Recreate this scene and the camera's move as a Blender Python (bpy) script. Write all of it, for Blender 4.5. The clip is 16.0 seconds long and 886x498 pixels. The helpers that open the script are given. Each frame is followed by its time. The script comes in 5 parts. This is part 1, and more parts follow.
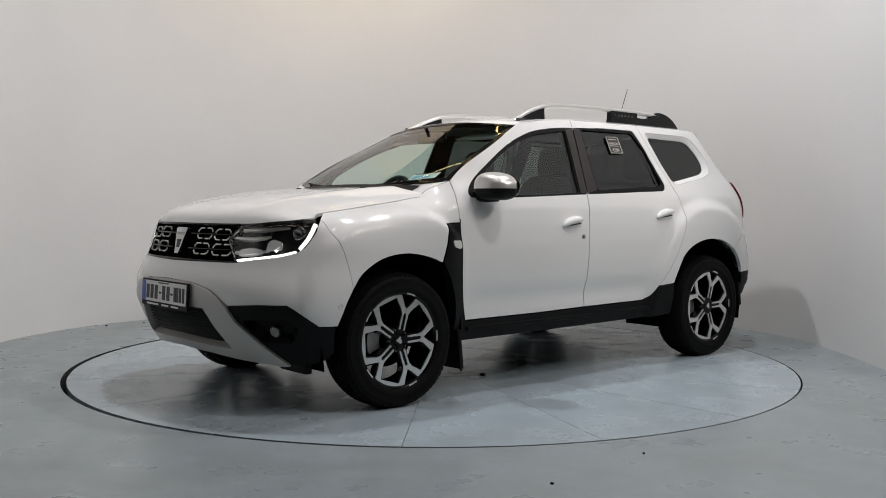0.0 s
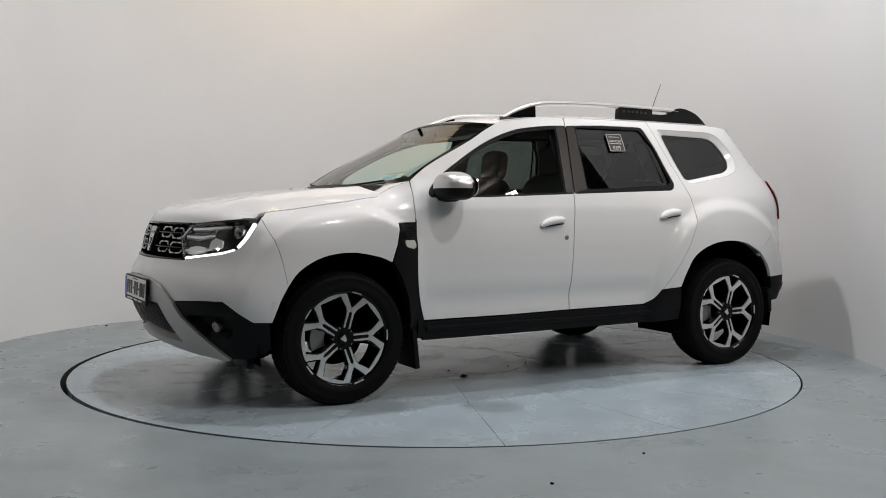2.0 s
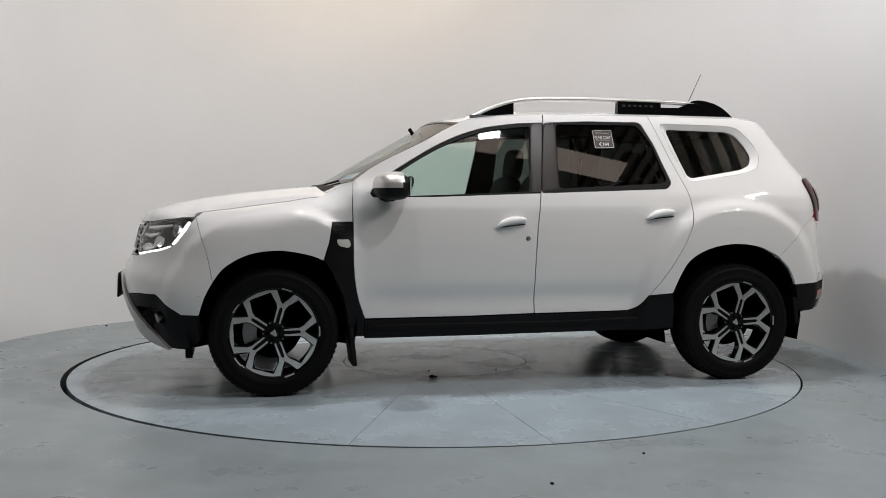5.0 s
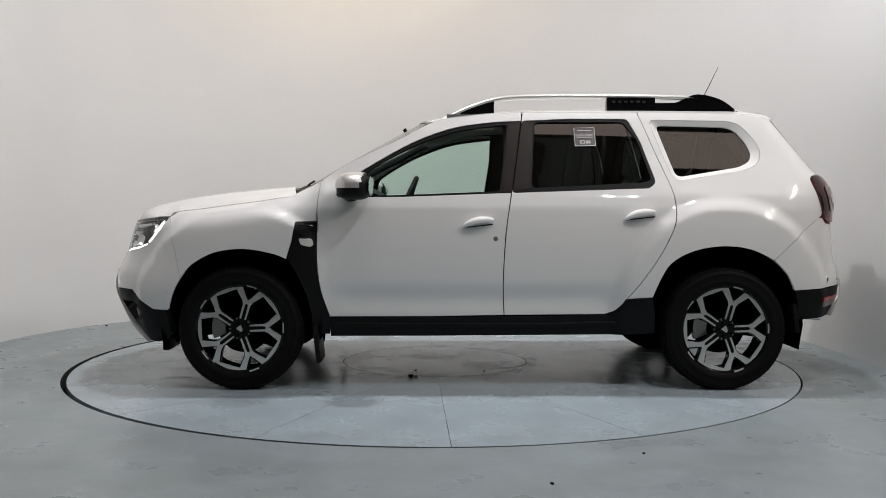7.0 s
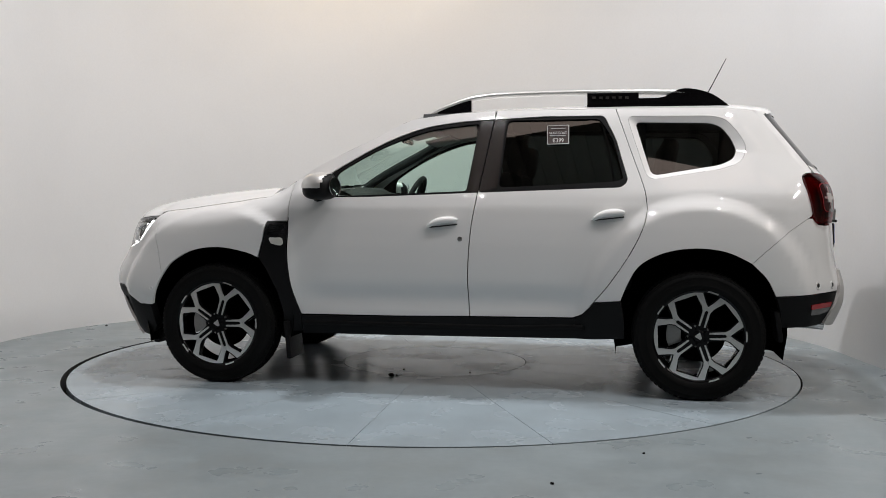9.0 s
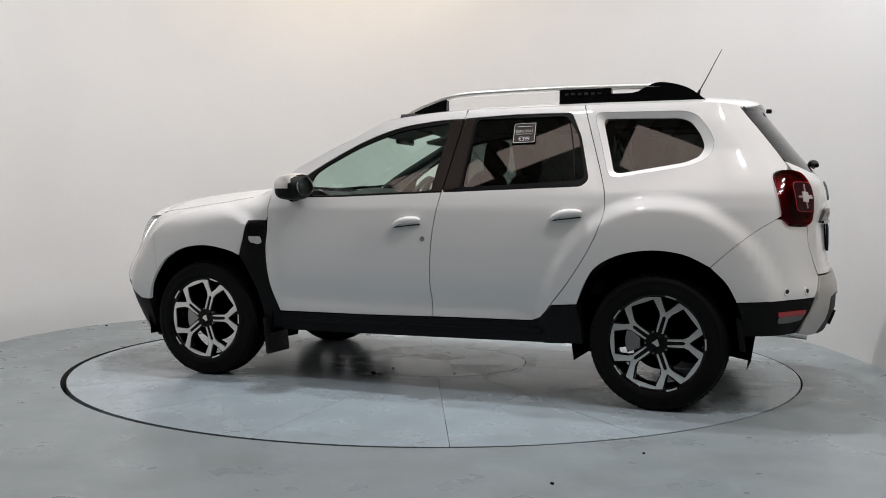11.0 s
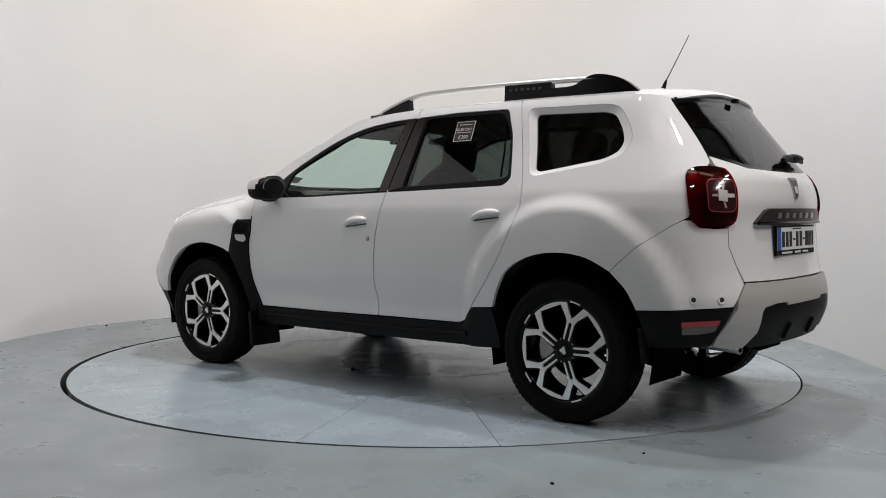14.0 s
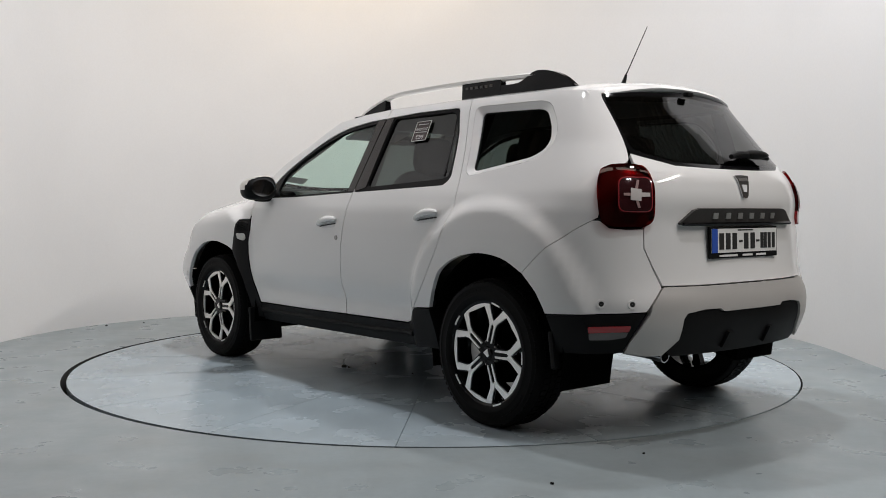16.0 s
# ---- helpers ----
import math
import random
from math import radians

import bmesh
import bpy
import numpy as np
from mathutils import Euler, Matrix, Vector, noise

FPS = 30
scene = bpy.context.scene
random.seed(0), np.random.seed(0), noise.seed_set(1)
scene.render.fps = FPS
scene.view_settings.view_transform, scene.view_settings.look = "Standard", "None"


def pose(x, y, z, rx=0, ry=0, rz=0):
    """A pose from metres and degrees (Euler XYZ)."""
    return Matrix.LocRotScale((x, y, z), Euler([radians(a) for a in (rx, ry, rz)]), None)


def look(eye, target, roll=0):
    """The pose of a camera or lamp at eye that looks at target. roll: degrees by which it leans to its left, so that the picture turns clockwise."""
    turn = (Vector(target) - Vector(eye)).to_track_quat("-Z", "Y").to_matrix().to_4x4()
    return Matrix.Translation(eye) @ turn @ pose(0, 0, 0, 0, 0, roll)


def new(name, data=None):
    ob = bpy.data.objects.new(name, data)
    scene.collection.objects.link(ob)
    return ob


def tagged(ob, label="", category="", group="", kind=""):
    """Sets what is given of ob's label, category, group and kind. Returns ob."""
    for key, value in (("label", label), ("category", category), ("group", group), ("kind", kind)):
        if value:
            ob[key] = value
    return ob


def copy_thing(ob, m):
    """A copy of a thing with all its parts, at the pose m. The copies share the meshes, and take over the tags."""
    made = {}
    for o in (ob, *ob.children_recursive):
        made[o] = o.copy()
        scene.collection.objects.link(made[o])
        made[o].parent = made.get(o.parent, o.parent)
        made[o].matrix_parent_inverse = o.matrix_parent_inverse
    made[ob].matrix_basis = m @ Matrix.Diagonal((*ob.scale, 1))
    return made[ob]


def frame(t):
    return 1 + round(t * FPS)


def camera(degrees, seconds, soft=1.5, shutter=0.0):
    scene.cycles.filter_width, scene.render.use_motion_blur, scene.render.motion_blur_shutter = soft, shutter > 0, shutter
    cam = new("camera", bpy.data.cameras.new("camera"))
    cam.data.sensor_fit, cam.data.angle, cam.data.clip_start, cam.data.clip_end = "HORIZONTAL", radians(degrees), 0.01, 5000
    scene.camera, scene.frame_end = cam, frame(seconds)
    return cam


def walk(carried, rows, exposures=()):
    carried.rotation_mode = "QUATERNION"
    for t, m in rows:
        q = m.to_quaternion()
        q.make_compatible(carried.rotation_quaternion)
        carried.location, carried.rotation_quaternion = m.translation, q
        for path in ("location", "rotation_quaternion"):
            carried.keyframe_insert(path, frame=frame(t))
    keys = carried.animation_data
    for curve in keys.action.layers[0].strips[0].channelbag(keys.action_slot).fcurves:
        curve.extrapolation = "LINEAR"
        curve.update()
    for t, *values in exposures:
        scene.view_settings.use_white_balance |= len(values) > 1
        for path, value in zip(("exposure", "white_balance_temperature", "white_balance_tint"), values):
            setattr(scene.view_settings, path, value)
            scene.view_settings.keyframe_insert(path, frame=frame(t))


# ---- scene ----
# ---------------------------------------------------------------- camera
cam = camera(49.79, 16.0, soft=0.9)
CAM = pose(0, -6.232, 1.014, 90 - 2.582, 0, -0.473) @ pose(0, 0, 0, 0, 0, 0.206)
walk(cam, [(0.0, CAM), (16.0, CAM)], [(0.0, -0.24), (2.0, -0.17), (3.5, -0.13), (7.0, -0.09), (9.0, -0.03), (12.0, 0.06), (16.0, 0.06)])

# ---------------------------------------------------------------- light
world = bpy.data.worlds.new("hall_air")
scene.world = world
world.use_nodes = True
world.node_tree.nodes["Background"].inputs[0].default_value = (0.9, 0.95, 1.0, 1)
world.node_tree.nodes["Background"].inputs[1].default_value = 0.02


def area_lamp(name, eye, target, sx, sy, watts, colour, spread=180):
    d = bpy.data.lights.new(name, "AREA")
    d.shape, d.size, d.size_y, d.energy, d.color = "RECTANGLE", sx, sy, watts, colour
    d.spread = radians(spread)
    o = new(name, d)
    o.matrix_world = look(eye, target)
    return o


COOL, WARM, ROOFLIGHT = (0.975, 0.97, 0.995), (1.0, 0.66, 0.26), (1.0, 0.94, 0.89)
area_lamp("ceiling_lamp", (-0.5, -0.15, 4.8), (-0.5, -0.15, 0), 0.2, 0.2, 88, COOL)
area_lamp("ceiling_lamp", (1.45, -0.15, 4.8), (1.45, -0.15, 0), 0.2, 0.2, 72, COOL)
area_lamp("ceiling_lamp", (1.9, -2.9, 4.8), (1.7, -2.3, 0), 0.22, 0.22, 50, COOL)
# weak fill, added to lift the left flank; no known fitting hangs here
area_lamp("ceiling_lamp", (-0.5, -2.4, 4.8), (-0.5, -2.0, 0), 0.22, 0.22, 12, COOL)
for x_, watts in ((-1.42, 2), (-1.24, 2), (1.8, 4), (1.98, 4)):
    area_lamp("bay_spot", (x_, -4.7, 4.7), (0.3, 0.0, 0.6), 0.09, 0.09, watts, COOL)
for k_ in range(4):
    area_lamp("rooflight_panel", (5.2 + 0.2 * k_, -2.5 - 0.85 * k_, 5.05), (1.0, -0.8, 0.6), 0.6, 0.12, 34, ROOFLIGHT)
for k_ in range(5):
    area_lamp("rooflight_strip", (-3.2 + 1.6 * k_, -3.3, 5.12), (-3.2 + 1.6 * k_, -3.3, 0), 1.35, 0.34, 2.6, (1.0, 0.80, 0.70))
area_lamp("wall_washer", (-0.7, 2.1, 4.3), (-0.7, 3.2, 2.9), 2.2, 0.15, 16, WARM)

# ---------------------------------------------------------------- materials


def material(name, colour, rough=0.5, metal=0.0, grain=0.0, scale=40.0, stain=0.0, stain_scale=2.0, bump=0.0,
             coat=0.0, stain_colour=None, rough_var=0.0, gloss=0.5):
    m = bpy.data.materials.new(name)
    m.use_nodes = True
    nt = m.node_tree
    b = nt.nodes["Principled BSDF"]
    b.inputs["Base Color"].default_value = (*colour, 1)
    b.inputs["Roughness"].default_value = rough
    b.inputs["Metallic"].default_value = metal
    b.inputs["Coat Weight"].default_value = coat
    b.inputs["Specular IOR Level"].default_value = gloss
    b.inputs["Coat Roughness"].default_value = 0.03
    tc = nt.nodes.new("ShaderNodeTexCoord")
    col = None

    def tex(sc, detail):
        n = nt.nodes.new("ShaderNodeTexNoise")
        n.inputs["Scale"].default_value, n.inputs["Detail"].default_value = sc, detail
        nt.links.new(tc.outputs["Object"], n.inputs["Vector"])
        return n

    def mixed(prev, fac_out, lo, hi, amount, other):
        r = nt.nodes.new("ShaderNodeMapRange")
        r.inputs[1].default_value, r.inputs[2].default_value = lo, hi
        r.inputs[3].default_value, r.inputs[4].default_value = 0, amount
        nt.links.new(fac_out, r.inputs[0])
        mx = nt.nodes.new("ShaderNodeMix")
        mx.data_type = "RGBA"
        nt.links.new(r.outputs[0], mx.inputs[0])
        if prev is None:
            mx.inputs[6].default_value = (*colour, 1)
        else:
            nt.links.new(prev, mx.inputs[6])
        mx.inputs[7].default_value = (*other, 1)
        return mx.outputs[2]

    if stain:
        other = stain_colour or tuple(c * 0.55 for c in colour)
        col = mixed(col, tex(stain_scale, 8).outputs["Fac"], 0.45, 0.72, stain, other)
    if grain:
        g = tex(scale, 4)
        col = mixed(col, g.outputs["Fac"], 0.3, 0.75, grain, tuple(c * 0.6 for c in colour))
    if col is not None:
        nt.links.new(col, b.inputs["Base Color"])
    if rough_var:
        r = nt.nodes.new("ShaderNodeMapRange")
        r.inputs[1].default_value, r.inputs[2].default_value = 0.3, 0.7
        r.inputs[3].default_value, r.inputs[4].default_value = rough - rough_var, rough + rough_var
        nt.links.new(tex(stain_scale * 1.7, 6).outputs["Fac"], r.inputs[0])
        nt.links.new(r.outputs[0], b.inputs["Roughness"])
    if bump:
        bn = nt.nodes.new("ShaderNodeBump")
        bn.inputs["Strength"].default_value, bn.inputs["Distance"].default_value = bump, 0.004
        nt.links.new(tex(scale, 5).outputs["Fac"], bn.inputs["Height"])
        nt.links.new(bn.outputs[0], b.inputs["Normal"])
    return m


def glass_material(name, tint, rough=0.0):
    m = bpy.data.materials.new(name)
    m.use_nodes = True
    nt = m.node_tree
    nt.nodes.clear()
    out = nt.nodes.new("ShaderNodeOutputMaterial")
    mix, tr, gl, lw = (nt.nodes.new("ShaderNode" + k) for k in ("MixShader", "BsdfTransparent", "BsdfGlossy", "LayerWeight"))
    power, ramp = nt.nodes.new("ShaderNodeMath"), nt.nodes.new("ShaderNodeMath")
    tr.inputs[0].default_value = (*tint, 1)
    gl.inputs["Roughness"].default_value = rough
    lw.inputs["Blend"].default_value = 0.5
    power.operation, ramp.operation = "POWER", "MULTIPLY_ADD"
    power.inputs[1].default_value, ramp.inputs[1].default_value, ramp.inputs[2].default_value = 5.0, 0.92, 0.065
    nt.links.new(lw.outputs["Facing"], power.inputs[0])
    nt.links.new(power.outputs[0], ramp.inputs[0])
    nt.links.new(ramp.outputs[0], mix.inputs[0])
    nt.links.new(tr.outputs[0], mix.inputs[1])
    nt.links.new(gl.outputs[0], mix.inputs[2])
    nt.links.new(mix.outputs[0], out.inputs[0])
    return m


def glow_material(name, colour, strength):
    m = bpy.data.materials.new(name)
    m.use_nodes = True
    b = m.node_tree.nodes["Principled BSDF"]
    b.inputs["Base Color"].default_value = (*colour, 1)
    b.inputs["Emission Color"].default_value = (*colour, 1)
    b.inputs["Emission Strength"].default_value = strength
    return m


M_WALL = material("painted_plaster", (0.76, 0.755, 0.75), 0.75, grain=0.06, scale=60, stain=0.10, stain_scale=0.9, bump=0.05)
M_FLOOR = material("painted_concrete", (0.275, 0.32, 0.335), 0.34, grain=0.22, scale=26, stain=0.42, stain_scale=2.6, bump=0.10,
                   stain_colour=(0.215, 0.23, 0.225), rough_var=0.1)
M_PLATE = material("painted_steel_plate", (0.375, 0.45, 0.495), 0.25, grain=0.08, scale=45, stain=0.34, stain_scale=1.6, bump=0.04,
                   stain_colour=(0.19, 0.185, 0.17), rough_var=0.08)
M_PIT = material("dark_pit", (0.02, 0.02, 0.02), 0.9, grain=0.3)
M_CEIL = material("beige_decking", (0.25, 0.21, 0.175), 0.7, grain=0.2, scale=20, stain=0.2)
M_HALL = material("hall_wall_paint", (0.28, 0.25, 0.22), 0.8, grain=0.1, scale=20, stain=0.3)
M_PAINT = material("white_car_paint", (0.80, 0.795, 0.785), 0.5, coat=1.0, grain=0.02, scale=300, gloss=0.15)
M_BLACK = material("black_plastic", (0.007, 0.007, 0.0075), 0.5, grain=0.4, scale=400, bump=0.15, gloss=0.13)
M_GLOSS = material("gloss_black", (0.004, 0.004, 0.0045), 0.14, grain=0.1, gloss=0.2)
M_RUBBER = material("tyre_rubber", (0.006, 0.006, 0.006), 0.62, grain=0.4, scale=120, bump=0.1, gloss=0.09)
M_SILVER = material("satin_silver_paint", (0.66, 0.65, 0.63), 0.34, metal=0.6, grain=0.05, scale=200)
M_ALLOY = material("machined_alloy", (0.78, 0.77, 0.75), 0.28, metal=0.9, grain=0.08, scale=90)
M_EMBLEM = material("brushed_emblem_metal", (0.46, 0.46, 0.46), 0.26, metal=1.0, grain=0.05, scale=200)
M_SEAL = material("black_window_rubber", (0.006, 0.006, 0.0065), 0.45, grain=0.2, scale=200, gloss=0.12)
M_CHROME = material("chrome", (0.82, 0.82, 0.83), 0.08, metal=1.0, grain=0.02)
M_STEEL = material("brake_steel", (0.35, 0.34, 0.33), 0.4, metal=1.0, grain=0.3, scale=80)
M_BROWN = material("dark_pillar_film", (0.016, 0.012, 0.010), 0.25, grain=0.1, gloss=0.4)
M_SKID = material("grey_skid_paint", (0.53, 0.515, 0.495), 0.40, metal=0.25, grain=0.1, scale=250)
M_CABIN = material("dark_cabin_trim", (0.03, 0.031, 0.033), 0.65, grain=0.3, scale=150, bump=0.1, gloss=0.3)
M_SEAT = material("charcoal_seat_cloth", (0.03, 0.03, 0.032), 0.85, grain=0.4, scale=200, bump=0.2)
M_LINING = material("grey_headlining", (0.45, 0.45, 0.44), 0.9, grain=0.1, scale=200)
M_GLASS = glass_material("clear_green_glass", (0.80, 0.92, 0.87))
M_TINT = glass_material("privacy_glass", (0.10, 0.115, 0.11))
M_LENS = glass_material("clear_lens", (0.92, 0.93, 0.94))
M_REDLENS = glass_material("red_lens", (0.45, 0.02, 0.03))
M_RED = material("red_reflector", (0.35, 0.012, 0.015), 0.15, grain=0.1, coat=0.8)
M_GLOW = glow_material("running_light", (1.0, 0.98, 0.95), 2.6)
M_WHITE = material("white_plate", (0.75, 0.75, 0.73), 0.4, grain=0.03)
M_INK = material("black_ink", (0.02, 0.02, 0.02), 0.5, grain=0.1)
M_BLUE = material("blue_band", (0.03, 0.09, 0.42), 0.4, grain=0.05)
M_PALEBLUE = material("pale_blue_print", (0.25, 0.48, 0.68), 0.5, grain=0.05)

# ---------------------------------------------------------------- mesh helpers


def finish(name, bm, mat, parent=None, label="", smooth=True, sharp=35):
    me = bpy.data.meshes.new(name)
    bm.to_mesh(me)
    bm.free()
    me.materials.append(mat)
    if smooth:
        me.polygons.foreach_set("use_smooth", [True] * len(me.polygons))
        me.set_sharp_from_angle(angle=radians(sharp))
    o = new(name, me)
    if parent is not None:
        o.parent = parent
    return tagged(o, label) if label else o


def part(name, bm, mat, parent, label="", smooth=True, sharp=35):
    return finish(name, bm, mat, parent, label, smooth, sharp)


def box(bm, x0, x1, y0, y1, z0, z1, bevel=0.0):
    r = bmesh.ops.create_cube(bm, size=1, matrix=Matrix.Translation(((x0 + x1) / 2, (y0 + y1) / 2, (z0 + z1) / 2))
                              @ Matrix.Diagonal((abs(x1 - x0), abs(y1 - y0), abs(z1 - z0), 1)))
    if bevel:
        es = list({e for v in r["verts"] for e in v.link_edges})
        bmesh.ops.bevel(bm, geom=es, offset=bevel, segments=2, affect="EDGES", profile=0.6)
    return r["verts"]


def lathe(bm, prof, n=48, axis="y", a0=0.0, a1=2 * math.pi):
    """Turns (radius, along) pairs about the axis."""
    full = abs(a1 - a0 - 2 * math.pi) < 1e-6
    rings = []
    for k in range(n if full else n + 1):
        a = a0 + (a1 - a0) * k / n
        c, s = math.cos(a), math.sin(a)
        rings.append([bm.verts.new((r * c, h, r * s) if axis == "y" else (r * c, r * s, h)) for r, h in prof])
    for k in range(n):
        p, q = rings[k], rings[(k + 1) % len(rings)]
        for i in range(len(prof) - 1):
            bm.faces.new((p[i], p[i + 1], q[i + 1], q[i]))
    return rings


def tube(bm, pts, rad, n=8, caps=True):
    """A round bar along points; rad is a number or one a point."""
    pts = [Vector(p) for p in pts]
    rings = []
    up = Vector((0.123, 0.31, 0.94)).normalized()
    for i, p in enumerate(pts):
        d = (pts[min(i + 1, len(pts) - 1)] - pts[max(i - 1, 0)]).normalized()
        a = d.cross(up).normalized()
        b = a.cross(d)
        r = rad[i] if isinstance(rad, (list, tuple)) else rad
        rings.append([bm.verts.new(p + (a * math.cos(t) + b * math.sin(t)) * r)
                      for t in (2 * math.pi * k / n for k in range(n))])
    for p, q in zip(rings, rings[1:]):
        for k in range(n):
            bm.faces.new((p[k], p[(k + 1) % n], q[(k + 1) % n], q[k]))
    if caps:
        bm.faces.new(rings[0][::-1]), bm.faces.new(rings[-1])


def sheet(bm, f, us, vs):
    """A grid of points f(u, v)."""
    g = [[bm.verts.new(f(u, v)) for v in vs] for u in us]
    for a, b in zip(g, g[1:]):
        for i in range(len(vs) - 1):
            bm.faces.new((a[i], b[i], b[i + 1], a[i + 1]))
    return g


def thicken(bm, d):
    """Gives a sheet the thickness d against its normals."""
    bmesh.ops.recalc_face_normals(bm, faces=bm.faces)
    bmesh.ops.solidify(bm, geom=list(bm.faces), thickness=d)


def lin(a, b, n):
    return [a + (b - a) * k / (n - 1) for k in range(n)]


# ---------------------------------------------------------------- the room
PIT_C = (-0.012, 0.0)


def arc_path():
    """Foot of the curved wall, from the studio's mouth on one side round to the other."""
    pts = [(-3.44, -3.4), (-3.36, -2.0), (-3.24, 0.0)]
    for k in range(0, 41):
        a = math.pi * (1 - k / 40)
        pts.append((-0.19 + 3.02 * math.cos(a), 0.42 + 2.72 * math.sin(a) ** 0.9 if 0 < k < 40 else 0.42))
    return pts + [(2.82, 0.0), (2.81, -0.75)]


def build_room():
    bm = bmesh.new()
    n = 128
    inner = [bm.verts.new((PIT_C[0] + 2.274 * math.cos(2 * math.pi * k / n), PIT_C[1] + 2.274 * math.sin(2 * math.pi * k / n), 0))
             for k in range(n)]
    low = [bm.verts.new((v.co.x, v.co.y, -0.08)) for v in inner]
    rings = [inner]
    for r in (3.0, 5.0, 9.0, 18.0):
        rings.append([bm.verts.new((r * math.cos(2 * math.pi * k / n), r * math.sin(2 * math.pi * k / n), 0)) for k in range(n)])
    for a, b in zip(rings, rings[1:]):
        for k in range(n):
            bm.faces.new((a[k], b[k], b[(k + 1) % n], a[(k + 1) % n]))
    edge = [tuple(v.co) for v in inner]
    for v in low:
        bm.verts.remove(v)
    tagged(finish("floor", bm, M_FLOOR, smooth=False), "grey painted concrete floor with scuffs and stains", "floor", kind="structure")
    bm = bmesh.new()
    lathe(bm, [(0.001, -0.30), (2.4, -0.30)], 64, "z")
    ring = [(bm.verts.new((x, y, -0.003)), bm.verts.new((x, y, -0.32))) for x, y, _ in edge]
    for a, b in zip(ring, ring[1:] + ring[:1]):
        bm.faces.new((a[0], b[0], b[1], a[1]))
    tagged(finish("pit_floor", bm, M_PIT, smooth=False), "dark pit floor under the turntable", "floor", kind="structure")

    path = arc_path()
    bm = bmesh.new()
    rows = []
    for i, (x, y) in enumerate(path):
        p, q = path[max(i - 1, 0)], path[min(i + 1, len(path) - 1)]
        d = Vector((q[0] - p[0], q[1] - p[1], 0)).normalized()
        o = Vector((-d.y, d.x, 0)) * 0.12
        rows.append([bm.verts.new(c) for c in ((x, y, 0), (x, y, 1.2), (x, y, 2.6), (x, y, 4.0), (x + o.x, y + o.y, 4.0), (x + o.x, y + o.y, 0))])
    for a, b in zip(rows, rows[1:]):
        for k in range(5):
            bm.faces.new((a[k], a[k + 1], b[k + 1], b[k]))
    tagged(finish("wall_curved", bm, M_WALL), "off-white curved studio wall round the turntable", "wall", kind="structure")
    for nm, b in (("wall_back", (-9, 9, -14.2, -14, 0, 5.4)), ("wall_left", (-9.2, -9, -14, 8, 0, 5.4)),
                  ("wall_right", (9, 9.2, -14, 8, 0, 5.4)), ("wall_far", (-9, 9, 8, 8.2, 0, 5.4))):
        bm = bmesh.new()
        box(bm, *b)
        tagged(finish(nm, bm, M_HALL, smooth=False), "plain dim hall wall behind the studio", "wall", kind="structure")
    bm = bmesh.new()
    xs = lin(-9.2, 9.2, 185)
    for k, (a, b) in enumerate(zip(xs, xs[1:])):
        z = 5.2 if k % 2 else 5.26
        v = [bm.verts.new(c) for c in ((a, -14.2, z), (b, -14.2, z), (b, 8.2, z), (a, 8.2, z))]
        bm.faces.new(v)
        w = [bm.verts.new(c) for c in ((b, -14.2, 5.2), (b, -14.2, 5.26), (b, 8.2, 5.26), (b, 8.2, 5.2))]
        bm.faces.new(w)
    tagged(finish("ceiling", bm, M_CEIL, smooth=False), "beige corrugated metal roof decking", "ceiling", kind="structure")


build_room()

# ---------------------------------------------------------------- turntable


def wedge(bm, r0, r1, a0, a1, z, depth, n=10):
    rows = []
    for k in range(n + 1):
        a = a0 + (a1 - a0) * k / n
        c, s = math.cos(a), math.sin(a)
        rows.append([bm.verts.new(p) for p in ((r0 * c, r0 * s, z - depth), (r0 * c, r0 * s, z), (r1 * c, r1 * s, z), (r1 * c, r1 * s, z - depth))])
    for p, q in zip(rows, rows[1:]):
        for i in range(3):
            bm.faces.new((p[i], p[i + 1], q[i + 1], q[i]))
    for r in (rows[0], rows[-1]):
        bm.faces.new(r)


def build_turntable():
    tt = tagged(new("turntable"), "round grey-blue painted steel turntable set flush in the floor", "turntable")
    bm = bmesh.new()
    wedge(bm, 0.002, 0.594, 0, 2 * math.pi, 0, 0.05, 48)
    part("hub_plate", bm, M_PLATE, tt, smooth=False)
    bm = bmesh.new()
    g = 0.0007
    wedge(bm, 0.598, 2.252, g, math.pi / 8 - g, 0, 0.05)
    first = part("deck_plate", bm, M_PLATE, tt, smooth=False)
    for k in range(16):
        o = first if k == 0 else copy_thing(first, Matrix())
        o.parent = tt
        o.matrix_basis = pose(0, 0, 0, 0, 0, 91.4 + 22.5 * k)
    return tt


turntable = build_turntable()

# ---------------------------------------------------------------- the car's skin as a function
# x forward from mid wheelbase, y to the car's left, z up

DOOR = ((0.15, 0.72), (0.3, 0.785), (0.41, 0.815), (0.5, 0.832), (0.6, 0.843), (0.7, 0.850), (0.8, 0.850), (0.9, 0.842),
        (1.0, 0.826), (1.08, 0.797), (1.2, 0.744), (1.3, 0.700), (1.46, 0.628), (1.53, 0.592), (1.60, 0.54), (1.7, 0.40))
HIND = ((0.15, 0.72), (0.3, 0.785), (0.41, 0.815), (0.5, 0.840), (0.6, 0.855), (0.7, 0.862), (0.8, 0.862), (0.9, 0.855),
        (1.0, 0.840), (1.08, 0.812), (1.2, 0.742), (1.3, 0.685), (1.46, 0.610), (1.53, 0.575), (1.60, 0.53), (1.7, 0.40))
